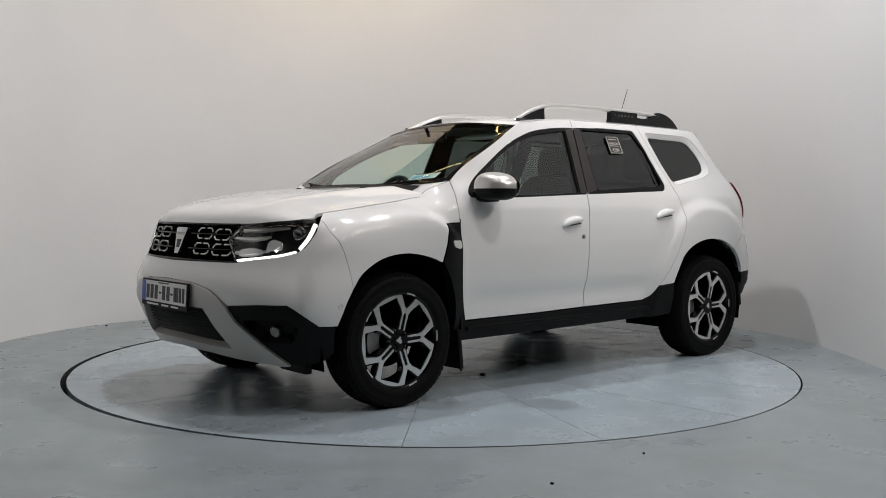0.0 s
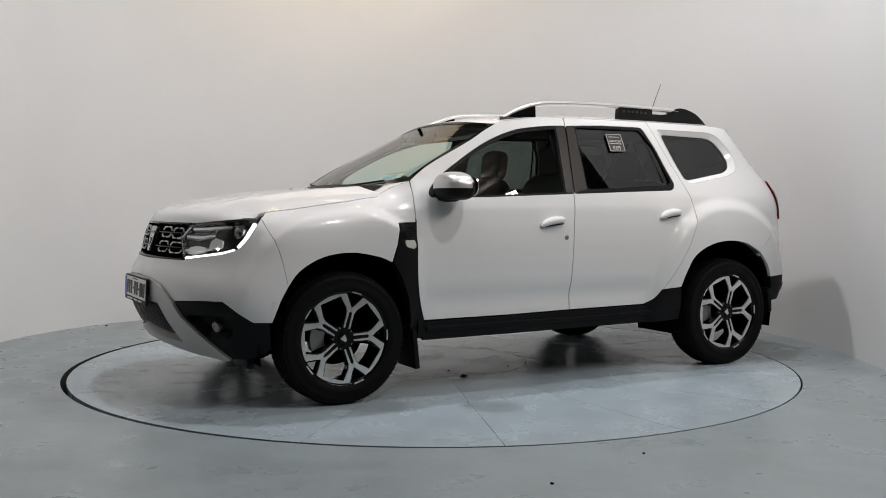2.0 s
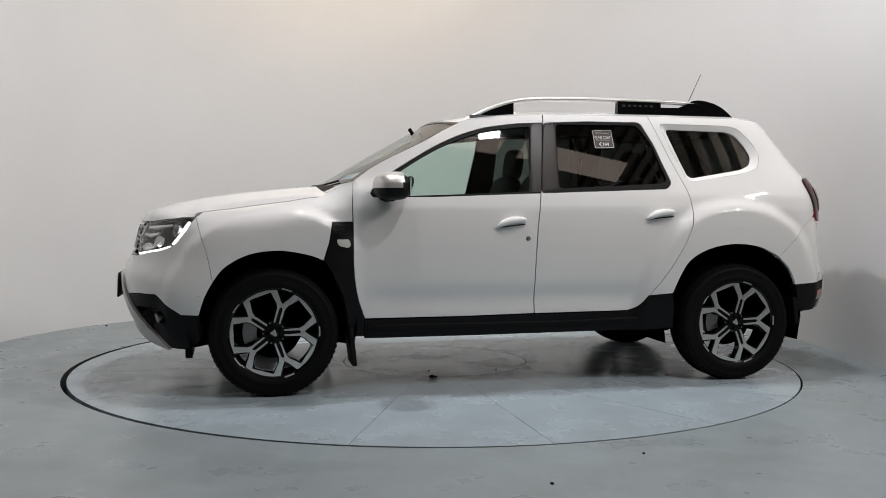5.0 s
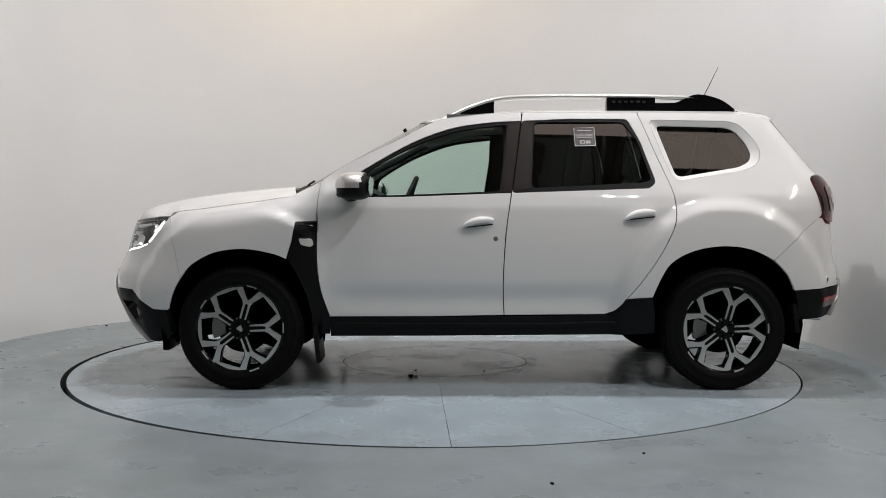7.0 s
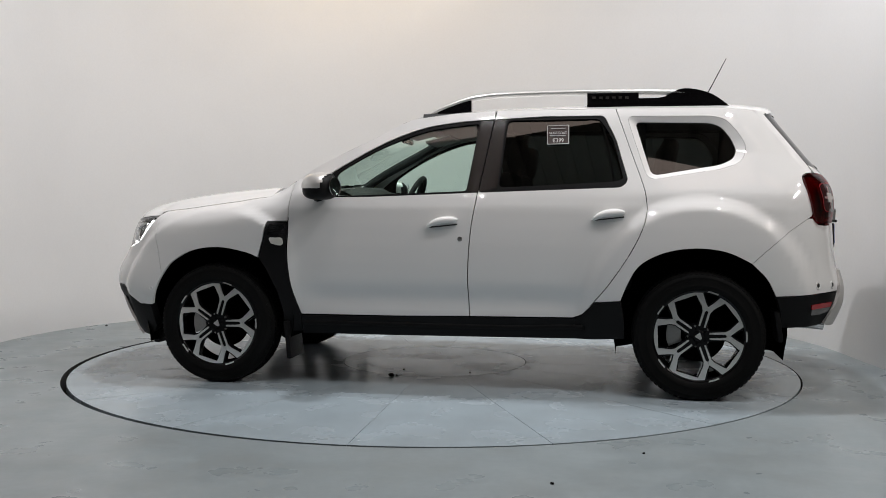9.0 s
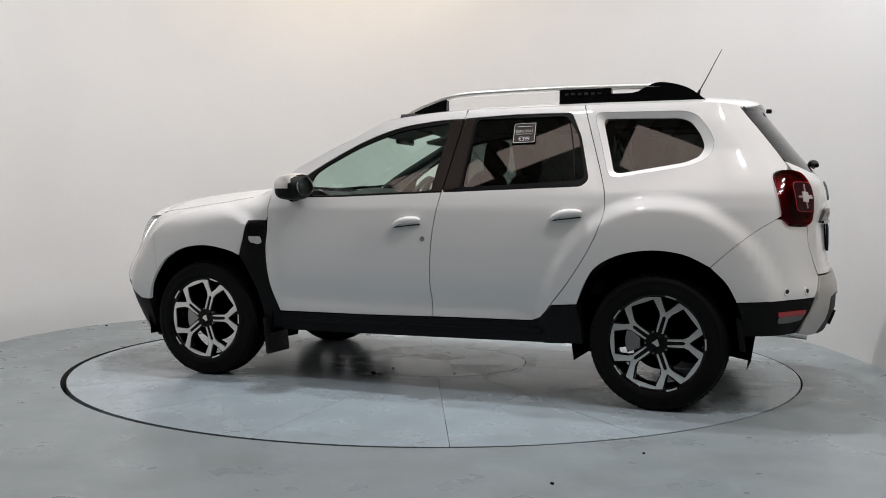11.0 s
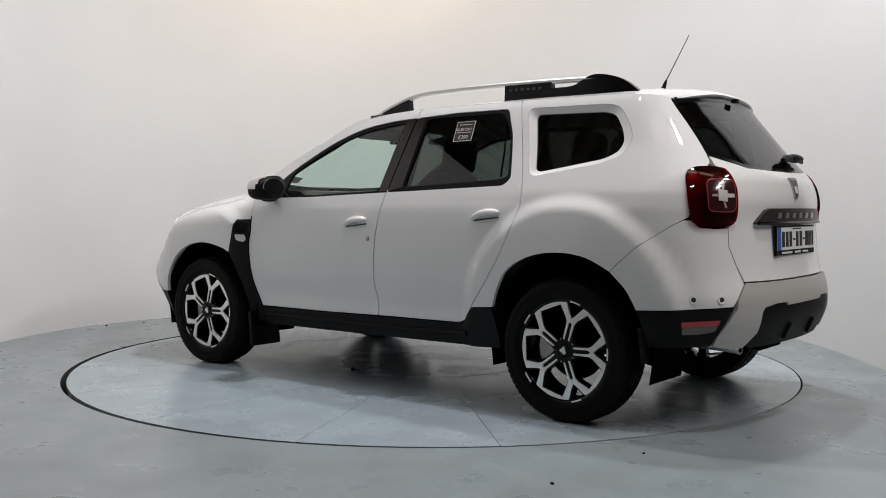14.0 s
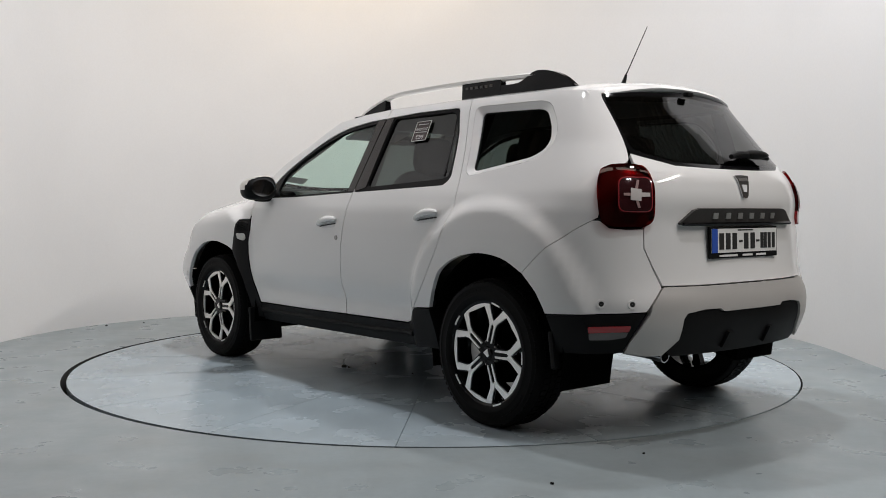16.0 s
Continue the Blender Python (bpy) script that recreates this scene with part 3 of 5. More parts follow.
def build_side(s):
    wing = lit(curve([(0.905, 1.150), (0.917, 1.02), (0.917, 0.927)], 4)) + [(1.03, 0.925), (1.048, 0.82)] \
        + ARCH_F + BUMPER_SEAM_F[1:] + bonnet_edge(1.70, 1.09) + [(1.0, 1.105)]
    # the wing turns in towards the screen behind the bonnet
    w_ = panel("front_wing", "side", wing, M_PAINT, car, s, gap=0.0011, step=0.018)
    top_ = [(1.09, bonnet_edge(1.09, 1.09, 1)[0][1]), (1.0, 1.105), (0.905, 1.150)]

    def inboard(x, k):
        z = float(np.interp(-x, [-q[0] for q in top_], [q[1] for q in top_]))
        y = float(side_y(x, z))
        w = max(0.0, 1.06 - x) / 0.165
        yi, zi = min(y - 0.012, 0.75 * w ** 0.4545 - 0.01), 1.112 + 0.037 * w
        return (x, s * (y + (yi - y) * k), z + (zi - z) * k ** 0.7)
    bm = bmesh.new()
    sheet(bm, inboard, lin(0.903, 1.055, 14), lin(0, 1, 7))
    if s < 0:
        bmesh.ops.reverse_faces(bm, faces=bm.faces)
    part("wing_top", bm, M_PAINT, w_)
    trim = [(0.917, 0.924), (1.027, 0.921), (1.046, 0.82), (1.074, 0.722), (1.030, 0.655), (0.975, 0.535), (0.948, 0.42), (0.945, 0.30),
            (0.848, 0.30), (0.848, 0.395)] + FRONT_SEAM[::-1][1:-9]
    t = panel("wing_trim", "side", trim, M_BLACK, car, s, lift=0.005, flange=0.05, label="black plastic trim with a side repeater")
    for k in range(5):
        bm = bmesh.new()
        z = 0.852 + k * 0.012
        pts = [on_skin("side", (x, z + 0.004 * (i % 2)), 0.007, s)[0] for i, x in enumerate(lin(0.935, 1.02, 7))]
        tube(bm, pts, 0.003, 5)
        part("vent_rib", bm, M_GLOSS, t)
    panel("side_repeater", "side", rounded([(1.012, 0.835), (0.945, 0.832), (0.933, 0.80), (0.95, 0.788), (1.0, 0.80)], 0.012), M_LENS_SOLID, t, s,
          lift=0.010, flange=0.01, gap=0, step=0.012, label="clear side repeater lens")
    # front door
    low = [(-0.118, 0.408), (0.3, 0.400), (0.849, 0.397)]
    fd = FRONT_SEAM[::-1] + A_PILLAR[1:] + roof_edge(0.24, -0.228, 10) + MID_SEAM[::-1][1:] + low[1:-1]
    door = panel("front_door", "side", fd, M_PAINT, car, s, holes=[WIN_F], gap=0.0028, flange=0.03, label="white front door")
    panel("window_seal", "side", WIN_F, M_SEAL, door, s, holes=[GLASS_F], lift=-0.003, flange=0.014, gap=0, label="black window surround")
    panel("window_pane", "side", inset(GLASS_F, -0.006), M_GLASS, door, s, lift=-0.011, flange=0, gap=0, label="clear greenish side glass", fair=True)
    rd = MID_SEAM + roof_edge(-0.238, -0.895, 10) + REAR_SEAM[1:] + lit(curve([(-0.775, 0.482), (-0.74, 0.44), (-0.68, 0.414)], 3))
    rdoor = panel("rear_door", "side", rd, M_PAINT, car, s, holes=[WIN_R], gap=0.0028, flange=0.03, label="white rear door")
    panel("window_seal", "side", WIN_R, M_SEAL, rdoor, s, holes=[GLASS_R], lift=-0.003, flange=0.014, gap=0, label="black window surround")
    panel("window_pane", "side", inset(GLASS_R, -0.006), M_TINT, rdoor, s, lift=-0.011, flange=0, gap=0, label="dark privacy glass", fair=True)
    bm = bmesh.new()
    tube(bm, [on_skin("side", q, -0.016, s)[0] for q in ((-0.822, 1.48), (-0.850, 1.38), (-0.872, 1.27), (-0.888, 1.17))], 0.006, 6)
    part("window_bar", bm, M_GLOSS, rdoor)
    for nm, d, q in (("pillar_cover", door, [(-0.100, 1.092), (-0.150, 1.492), (-0.218, 1.497), (-0.194, 1.33), (-0.159, 1.092)]),
                     ("pillar_cover", rdoor, [(-0.164, 1.092), (-0.201, 1.33), (-0.229, 1.499), (-0.292, 1.503), (-0.262, 1.114)])):
        panel(nm, "side", q, M_BROWN, d, s, lift=0.001, flange=0.01, gap=0.001, label="dark brown satin pillar cover")
    # handles
    for d, x0, x1, z0, z1 in ((door, 0.118, -0.056, 0.900, 0.946), (rdoor, -0.778, -0.952, 0.942, 0.994)):
        cx, cz = (x0 + x1) / 2, (z0 + z1) / 2
        p, n = on_skin("side", (cx, cz), 0.0, s)
        bm = bmesh.new()
        bmesh.ops.create_uvsphere(bm, u_segments=24, v_segments=12, radius=1.0)
        for v in bm.verts:
            c = v.co
            c.x, c.y, c.z = c.x * 0.088, c.y * 0.034, c.z * 0.024
            c.z = max(c.z, -0.012) + 0.006 * (1 - (c.x / 0.088) ** 2) - (0.010 * max(0, c.x / 0.088) ** 2)
        bmesh.ops.transform(bm, matrix=Matrix.Translation(p + n * 0.012) @ pose(0, 0, 0, 0, math.degrees(math.atan2(0.03, 0.172)) * 1.0, 0), verts=bm.verts)
        h = part("door_handle", bm, M_PAINT, d)
        # dark strip under the grip, standing for the shade on its underside
        shade_line = rounded([(cx + 0.078, cz - 0.024), (cx - 0.082, cz - 0.006), (cx - 0.082, cz - 0.013), (cx + 0.076, cz - 0.031)], 0.003)
        panel("handle_slot", "side", shade_line, M_BAR, d, s, lift=0.0025, flange=0.004, gap=0, step=0.015)
        # flat patch of darker white in place of the shaded hollow behind the grip
        q = rounded([(cx + 0.075, cz - 0.014), (cx - 0.08, cz - 0.002), (cx - 0.075, cz - 0.030), (cx + 0.03, cz - 0.040), (cx + 0.068, cz - 0.034)], 0.012)
        panel("handle_cup", "side", q, M_PAINT_SHADED, d, s, lift=0.0012, flange=0.004, gap=0, step=0.012)
    p, n = on_skin("side", (-0.067, 0.834), 0.002, s)
    bm = bmesh.new()
    lathe(bm, [(0.001, 0.004), (0.008, 0.004), (0.013, 0.002), (0.014, -0.004)], 20)
    if s < 0:
        bmesh.ops.rotate(bm, matrix=Matrix.Rotation(math.pi, 3, "Z"), verts=bm.verts)
    bmesh.ops.translate(bm, vec=p, verts=bm.verts)
    part("keyhole", bm, M_STEEL, door)
    # quarter
    quarter = REAR_SEAM[:-1] + [(-0.785, 0.505)] + ARCH_R + BUMPER_SEAM_R[1:] + \
        lit(curve([(-1.908, 0.985), (-1.888, 1.08), (-1.862, 1.165), (-1.885, 1.192), (-1.925, 1.197)], 3)) + \
        lit(curve([(-1.925, 1.215), (-1.895, 1.26), (-1.80, 1.385), (-1.715, 1.49), (-1.675, 1.545)], 3)) + roof_edge(-1.665, -0.905, 14)
    quarter = panel("rear_quarter", "side", quarter, M_PAINT, car, s, holes=[HOLLOW_Q], gap=0.0014, step=0.018)
    ring_panel("window_frame", "side", HOLLOW_Q, GLASS_Q, M_PAINT, quarter, s, -0.001, -0.020, matched=True)
    panel("window_pane", "side", inset(GLASS_Q, -0.006), M_TINT, quarter, s, lift=-0.023, flange=0, gap=0, label="dark privacy glass", fair=True)
    # sill
    sill = [(0.848, 0.392), (0.3, 0.396), (-0.118, 0.403), (-0.68, 0.409)] + lit(curve([(-0.72, 0.425), (-0.765, 0.472), (-0.80, 0.503)], 3)) + \
        [(-0.932, 0.508), (-0.950, 0.42), (-0.955, 0.31), (-0.75, 0.300), (0.3, 0.290), (0.848, 0.288)]
    sl = panel("sill", "side", sill, M_BLACK, car, s, lift=0.004, flange=0.08, gap=0.001, label="black plastic sill")
    bm = bmesh.new()
    tube(bm, [on_skin("side", (x, 0.352 + 0.012 * smoothstep(-0.3, -0.72, x)), 0.002, s)[0] for x in lin(0.83, -0.74, 24)], 0.015, 8)
    part("sill_rib", bm, M_BLACK, sl)
    # ends
    nz = lambda x, y, z: (nose_u(x, y), z)
    tz = lambda x, y, z: (tail_u(x, y), z)
    corner = [nz(2.107, .515, .532), nz(2.02, .68, .545), nz(1.945, .791, .544), nz(1.893, .815, .51), nz(1.803, .844, .442), nz(1.726, .86, .438),
              nz(1.712, .83, .31), nz(1.729, .80, .275), nz(1.79, .745, .25), nz(1.855, .687, .25), nz(1.967, .629, .342), nz(2.07, .545, .458)]
    fog = rounded([nz(2.06, .56, .47), nz(1.93, .76, .475), nz(1.88, .79, .44), nz(1.89, .76, .36), nz(1.98, .63, .36)], 0.03)
    if s < 0:
        mir = lambda poly: [(-u, v) for u, v in poly]
        corner, fog = mir(corner), mir(fog)
    c = panel("bumper_corner", "nose", corner, M_BLACK, car, 1, holes=[fog], flange=0.05, gap=0.001, label="black plastic bumper corner")
    fr = [(u, v) for u, v in fog]
    ring_panel("fog_recess", "nose", fr, inset(fr, 0.028), M_BLACK, c, 1, -0.001, -0.040)
    panel("recess_back", "nose", inset(fr, 0.02), M_BLACK, c, 1, lift=-0.042, flange=0, gap=0)
    p, n = on_skin("nose", (nose_u(1.941, .676 * s) if s > 0 else -nose_u(1.941, .676), 0.404), -0.022)
    bm = bmesh.new()
    lathe(bm, [(0.001, 0.004), (0.012, 0.007), (0.022, 0.003), (0.026, 0.006), (0.029, 0.0), (0.029, -0.03)], 28)
    m = (n * 1.0 + Vector((0.6, 0, 0))).to_track_quat("Y", "Z").to_matrix().to_4x4()
    bmesh.ops.transform(bm, matrix=Matrix.Translation(p) @ m, verts=bm.verts)
    part("fog_lamp", bm, M_STEEL, c, "round fog lamp")
    rear = [tz(-2.053, .619, .570), tz(-1.90, .80, .560), (tail_u(-1.715, .868), .551), tz(-1.735, .84, .47), tz(-1.745, .82, .388), tz(-1.86, .76, .392),
            tz(-1.975, .676, .398), tz(-2.003, .665, .449)]
    refl = [tz(-1.888, .791, .511), tz(-2.018, .672, .518), tz(-1.999, .683, .468), tz(-1.95, .73, .456), tz(-1.885, .779, .455)]
    seam = [(tail_u(x, side_y(x, z).item()), z) for x, z in BUMPER_SEAM_R]
    arch2 = [(tail_u(x, side_y(x, z).item()), z) for x, z in ARCH_R2]
    bump = arch2 + [tz(-1.90, .80, .564), tz(-2.053, .619, .574), tz(-2.060, .608, .590), tz(-2.069, .539, .673), tz(-2.045, .575, .76), tz(-2.026, .606, .839), tz(-2.020, .601, .920),
                    tz(-1.98, .665, .918), tz(-1.94, .725, .924), tz(-1.910, .752, .955)] + seam[::-1][1:-1]
    if s < 0:
        rear, refl, bump = ([(-u, v) for u, v in q] for q in (rear, refl, bump))
    panel("rear_bumper", "tail", bump, M_PAINT, car, gap=0.0012, label="white rear bumper side")
    c = panel("bumper_corner", "tail", rear, M_BLACK, car, flange=0.05, gap=0.001, label="black plastic bumper corner")
    split = lambda p, q, t: (p[0] + (q[0] - p[0]) * t, p[1] + (q[1] - p[1]) * t)
    va, vb = split(refl[0], refl[4], 0.45), split(refl[1], refl[2], 0.50)
    r = panel("reflector", "tail", rounded([refl[0], refl[1], vb, va], 0.005), M_RED, c, lift=0.005, flange=0.008, gap=0, step=0.015, label="red reflector")
    panel("reverse_lens", "tail", rounded([va, vb] + refl[2:], 0.006), M_SMOKE, r, lift=0.005, flange=0.008, gap=0.0008, step=0.015, label="smoked clear reversing lens")
    for px, pz in ((-1.939, 0.608), (-2.028, 0.607)):
        y = side_y(px, pz).item()
        p, n = on_skin("tail", (tail_u(px, y) * s, pz), 0.0)
        bm = bmesh.new()
        lathe(bm, [(0.001, -0.002), (0.010, -0.002), (0.012, 0.003), (0.019, 0.003), (0.021, -0.003)], 20)
        bmesh.ops.transform(bm, matrix=Matrix.Translation(p) @ n.to_track_quat("Y", "Z").to_matrix().to_4x4(), verts=bm.verts)
        o = part("parking_sensor", bm, M_PAINT, car)
        bm = bmesh.new()
        lathe(bm, [(0.001, 0.0015), (0.0105, 0.0015), (0.0115, -0.002)], 16)
        bmesh.ops.transform(bm, matrix=Matrix.Translation(p) @ n.to_track_quat("Y", "Z").to_matrix().to_4x4(), verts=bm.verts)
        part("sensor_eye", bm, M_INK, o)
    p, n = on_skin("side", (1.72, 0.538), 0.001, s)
    bm = bmesh.new()
    lathe(bm, [(0.001, 0.0), (0.009, 0.001), (0.0095, 0.003), (0.0115, 0.003), (0.012, -0.002)], 20)
    bmesh.ops.transform(bm, matrix=Matrix.Translation(p) @ n.to_track_quat("Y", "Z").to_matrix().to_4x4(), verts=bm.verts)
    part("parking_sensor", bm, M_PAINT, car)
    # wheel housings, flaps
    for xw, nm in ((1.337, "f"), (-1.337, "r")):
        bm = bmesh.new()
        for yy in (0,):
            rings = []
            for k in range(25):
                a = math.radians(-12 + 204 * k / 24)
                rx, rz = 0.435 + 0.04 * max(0.0, math.sin(a)) ** 0.5, 0.455 + 0.04 * max(0.0, math.sin(a)) ** 0.5
                rings.append([bm.verts.new((xw + rx * math.cos(a), s * y, 0.315 + rz * math.sin(a))) for y in (0.83, 0.70, 0.50)]
                             + [bm.verts.new((xw, s * 0.50, 0.3))])
            for a, b in zip(rings, rings[1:]):
                for i in range(3):
                    if i < 2:
                        bm.faces.new((a[i], a[i + 1], b[i + 1], b[i]))
                    else:
                        bm.faces.new((a[2], a[3], b[2]))
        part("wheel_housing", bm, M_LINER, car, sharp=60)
    for x0, x1, zt, tilt, drop in ((0.97, 0.88, 0.32, 6, -0.175), (-1.70, -1.76, 0.44, 8, -0.125)):
        bm = bmesh.new()
        box(bm, -0.014, 0.014, s * (0.63 if x0 > 0 else 0.69), s * 0.856, drop, 0.04, 0.010)
        bmesh.ops.transform(bm, matrix=pose((x0 + x1) / 2 + (0.0 if x0 > 0 else -0.0), 0, zt, 0, tilt, 0), verts=bm.verts)
        part("mud_flap", bm, M_BLACK, car, "black rubber mud flap")
    # mirror
    bm = bmesh.new()
    bmesh.ops.create_uvsphere(bm, u_segments=32, v_segments=20, radius=1.0)
    for v in bm.verts:
        c = v.co
        for i in range(3):
            c[i] = math.copysign(abs(c[i]) ** 0.72, c[i])
        c.x = c.x * (0.112 * (1 - 0.25 * c.y) if c.x > 0 else 0.085)
        c.y = c.y * 0.108
        c.z = c.z * (0.086 * (1 - 0.20 * c.y / 0.108) if c.z > 0 else 0.05)
    lo = [v for v in bm.verts if v.co.z < -0.001 or v.co.x < -0.055]
    bmesh.ops.delete(bm, geom=lo, context="VERTS")
    base = Matrix.Translation((0.700, s * 0.912, 1.108)) @ Matrix.Diagonal((1, s, 1, 1)) @ pose(0, 0, 0, 0, 0, -8)
    bmesh.ops.transform(bm, matrix=base, verts=bm.verts)
    mirror = part("door_mirror", bm, M_SILVER, door, "silver-capped door mirror")
    bm = bmesh.new()
    bmesh.ops.create_uvsphere(bm, u_segments=32, v_segments=16, radius=1.0)
    for v in bm.verts:
        c = v.co
        for i in range(3):
            c[i] = math.copysign(abs(c[i]) ** 0.72, c[i])
        c.x = c.x * (0.106 * (1 - 0.25 * c.y / 1.0) if c.x > 0 else 0.083)
        c.y = c.y * 0.105
        c.z = c.z * (0.081 * (1 - 0.20 * c.y / 0.108) if c.z > 0 else 0.062)
    bmesh.ops.transform(bm, matrix=base @ Matrix.Translation((0, 0, -0.001)), verts=bm.verts)
    tube(bm, [(0.71, s * 0.92, 1.064), (0.735, s * 0.86, 1.064), (0.745, s * 0.785, 1.075)], [0.026, 0.030, 0.036], 10)
    part("mirror_base", bm, M_BLACK, mirror)
    bm = bmesh.new()
    lathe(bm, [(0.001, 0), (1.0, 0), (1.0, 0.01)], 32)
    bmesh.ops.transform(bm, matrix=base @ Matrix.Translation((-0.086, 0.0, 0.012)) @ pose(0, 0, 0, 0, 0, 90) @ Matrix.Diagonal((0.074, 0.3, 0.052, 1)), verts=bm.verts)
    part("mirror_glass", bm, M_CHROME, mirror)


M_BAR = material("dark_grey_satin", (0.055, 0.052, 0.05), 0.3, metal=0.4, grain=0.1)
M_SMOKE = material("smoked_lens", (0.10, 0.09, 0.088), 0.15, grain=0.2, scale=200, coat=0.6)
M_LENS_SOLID = material("pale_lens", (0.62, 0.62, 0.58), 0.15, grain=0.1, scale=200, coat=0.6)
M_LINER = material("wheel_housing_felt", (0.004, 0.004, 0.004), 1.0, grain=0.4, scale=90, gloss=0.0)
# the body paint again, darkened for shade under the door handles
M_PAINT_SHADED = material("shaded_white_car_paint", (0.70, 0.70, 0.69), 0.3, coat=0.6, grain=0.02)
for s_ in (1, -1):
    build_side(s_)

# ---------------------------------------------------------------- bonnet, screen, roof


def build_top():
    ys = np.array(lin(-0.7145, 0.7145, 41))
    lip = end_x(ys, 0.93 + 0.018 * (np.abs(ys) / 0.72) ** 2, 1)
    lip = np.minimum(lip, 2.06)
    back = 1.10 - 0.06 * (np.abs(ys) / 0.72) ** 3
    bm = bmesh.new()
    g = []
    ex = np.linspace(0.9, 1.76, 80)
    ez_ = side_z(ex, 0.72, 0.9, 1.25)
    for y, xl, xb in zip(ys, lip, back):
        w = (abs(y) / 0.72) ** 6
        row = []
        for k in range(30):
            t = (k / 29) ** 1.7
            x = xl + (xb - xl) * t
            d = xl - x
            zc = float(np.interp(d, (0, 0.015, 0.04, 0.09, 0.16, 0.3, 0.5, 0.75, 1.0), (0.922, 0.955, 0.980, 1.004, 1.023, 1.051, 1.080, 1.106, 1.124)))
            ze = float(np.interp(x, ex, ez_)) if x < 1.74 else 0.95
            ze = min(ze, 0.948 + d * 0.9)
            ridge = 0.010 * math.exp(-((abs(y) - 0.47) / 0.06) ** 2) * smoothstep(0.0, 0.25, d)
            row.append(bm.verts.new((x, y, zc * (1 - w) + ze * w + ridge * (1 - w))))
        g.append(row)
    for a, b in zip(g, g[1:]):
        for i in range(29):
            bm.faces.new((a[i], b[i], b[i + 1], a[i + 1]))
    thicken(bm, 0.016)
    bonnet = part("bonnet", bm, M_PAINT, car, "white bonnet", sharp=40)
    for y in (0.33, -0.33):
        bm = bmesh.new()
        box(bm, 1.165, 1.19, y - 0.012, y + 0.012, 1.098, 1.1185, 0.004)
        part("washer_jet", bm, M_BLACK, bonnet)

    # cowl
    bm = bmesh.new()
    sheet(bm, lambda u, v: (1.125 - 0.11 * (u / 0.72) ** 2 - 0.06 * v, u, 1.108 - 0.02 * (u / 0.72) ** 2 + 0.03 * v), lin(-0.60, 0.60, 21), lin(0, 1, 4))
    part("cowl", bm, M_BLACK, car)

    # windscreen between the pillars
    ez = np.array(A_PILLAR)
    pillar_fit = np.polyfit(ez[:, 0], ez[:, 1], 3)

    def edge(t):
        x = 0.895 + (0.285 - 0.895) * t
        z = float(np.polyval(pillar_fit, x))
        return x, float(side_y(x, z)), z

    def screen(u, t, off=0.0):
        xe, ye, ze = edge(t)
        xc, zc = 1.060 + (0.350 - 1.060) * t, 1.118 + (1.533 - 1.118) * max(t, 0.0) ** 0.94
        w = abs(u) ** 2.2
        return (xc + (xe - xc) * w - off * 0.5, u * ye * (1 - 0.004), zc + (ze - zc) * w - off * 0.85)
    bm = bmesh.new()
    sheet(bm, lambda u, t: screen(u, t, 0.006), lin(-0.985, 0.985, 33), lin(0.0, 0.985, 22))
    ws = part("windscreen", bm, M_GLASS, car, "clear greenish windscreen")
    bm = bmesh.new()
    for u0, u1, t0, t1 in ((-1, -0.955, 0, 1), (0.955, 1, 0, 1), (-0.96, 0.96, -0.02, 0.035), (-0.96, 0.96, 0.972, 1.0)):
        sheet(bm, lambda u, t: screen(u, t, 0.003), lin(u0, u1, 3 if u1 - u0 < 0.1 else 31), lin(t0, t1, 22 if t1 - t0 > 0.5 else 3))
    part("screen_surround", bm, M_GLOSS, ws)
    # paper disc stickers low in the screen
    bm = bmesh.new()
    sheet(bm, lambda u, t: screen(u, t, 0.012), lin(0.60, 0.84, 5), lin(0.075, 0.155, 4))
    st = part("tax_sticker", bm, M_WHITE, ws, "pale blue and white paper sticker")
    bm = bmesh.new()
    sheet(bm, lambda u, t: screen(u, t, 0.0095), lin(0.63, 0.78, 5), lin(0.085, 0.125, 4))
    part("printed_patch", bm, M_PALEBLUE, st)
    bm = bmesh.new()
    sheet(bm, lambda u, t: screen(u, t, 0.0095), lin(0.62, 0.82, 5), lin(0.142, 0.150, 2))
    part("printed_bar", bm, M_INK, st)
    for side in (1, -1):
        bm = bmesh.new()
        tube(bm, [screen(side * u, 0.0 + 0.006 * k, -0.006) for k, u in enumerate((0.1, 0.35, 0.6, 0.75))], 0.006, 6)
        part("wiper", bm, M_BLACK, ws)

    # roof
    xs = lin(0.40, -1.74, 50)

    def roof(i, u):
        x0 = 0.350 - 0.070 * abs(u) ** 2.2
        x = x0 + (-1.70 + 0.05 * abs(u) ** 4 - x0) * i
        ze = float(np.interp(x, ROOF_X, ROOF_Z))
        ye = float(side_y(x, ze))
        zc = float(np.interp(x, (-1.75, -1.5, -1.0, -0.6, -0.1, 0.15, 0.35), (1.595, 1.620, 1.624, 1.614, 1.592, 1.566, 1.533)))
        k = 1 - abs(u) ** 2.3
        return (x, u * (ye + 0.0), ze + (zc - ze) * k)
    bm = bmesh.new()
    sheet(bm, lambda i, u: roof(i, u), lin(0, 1, 46), lin(-1, 1, 31))
    thicken(bm, 0.01)
    part("roof", bm, M_PAINT, car, "white roof")
    bm = bmesh.new()
    sheet(bm, lambda i, u: (roof(i, u)[0], roof(i, u)[1], roof(i, u)[2] - 0.045), lin(0.01, 0.98, 20), lin(-0.97, 0.97, 13))
    part("headlining", bm, M_LINING, car)
    # spoiler over the tailgate
    bm = bmesh.new()

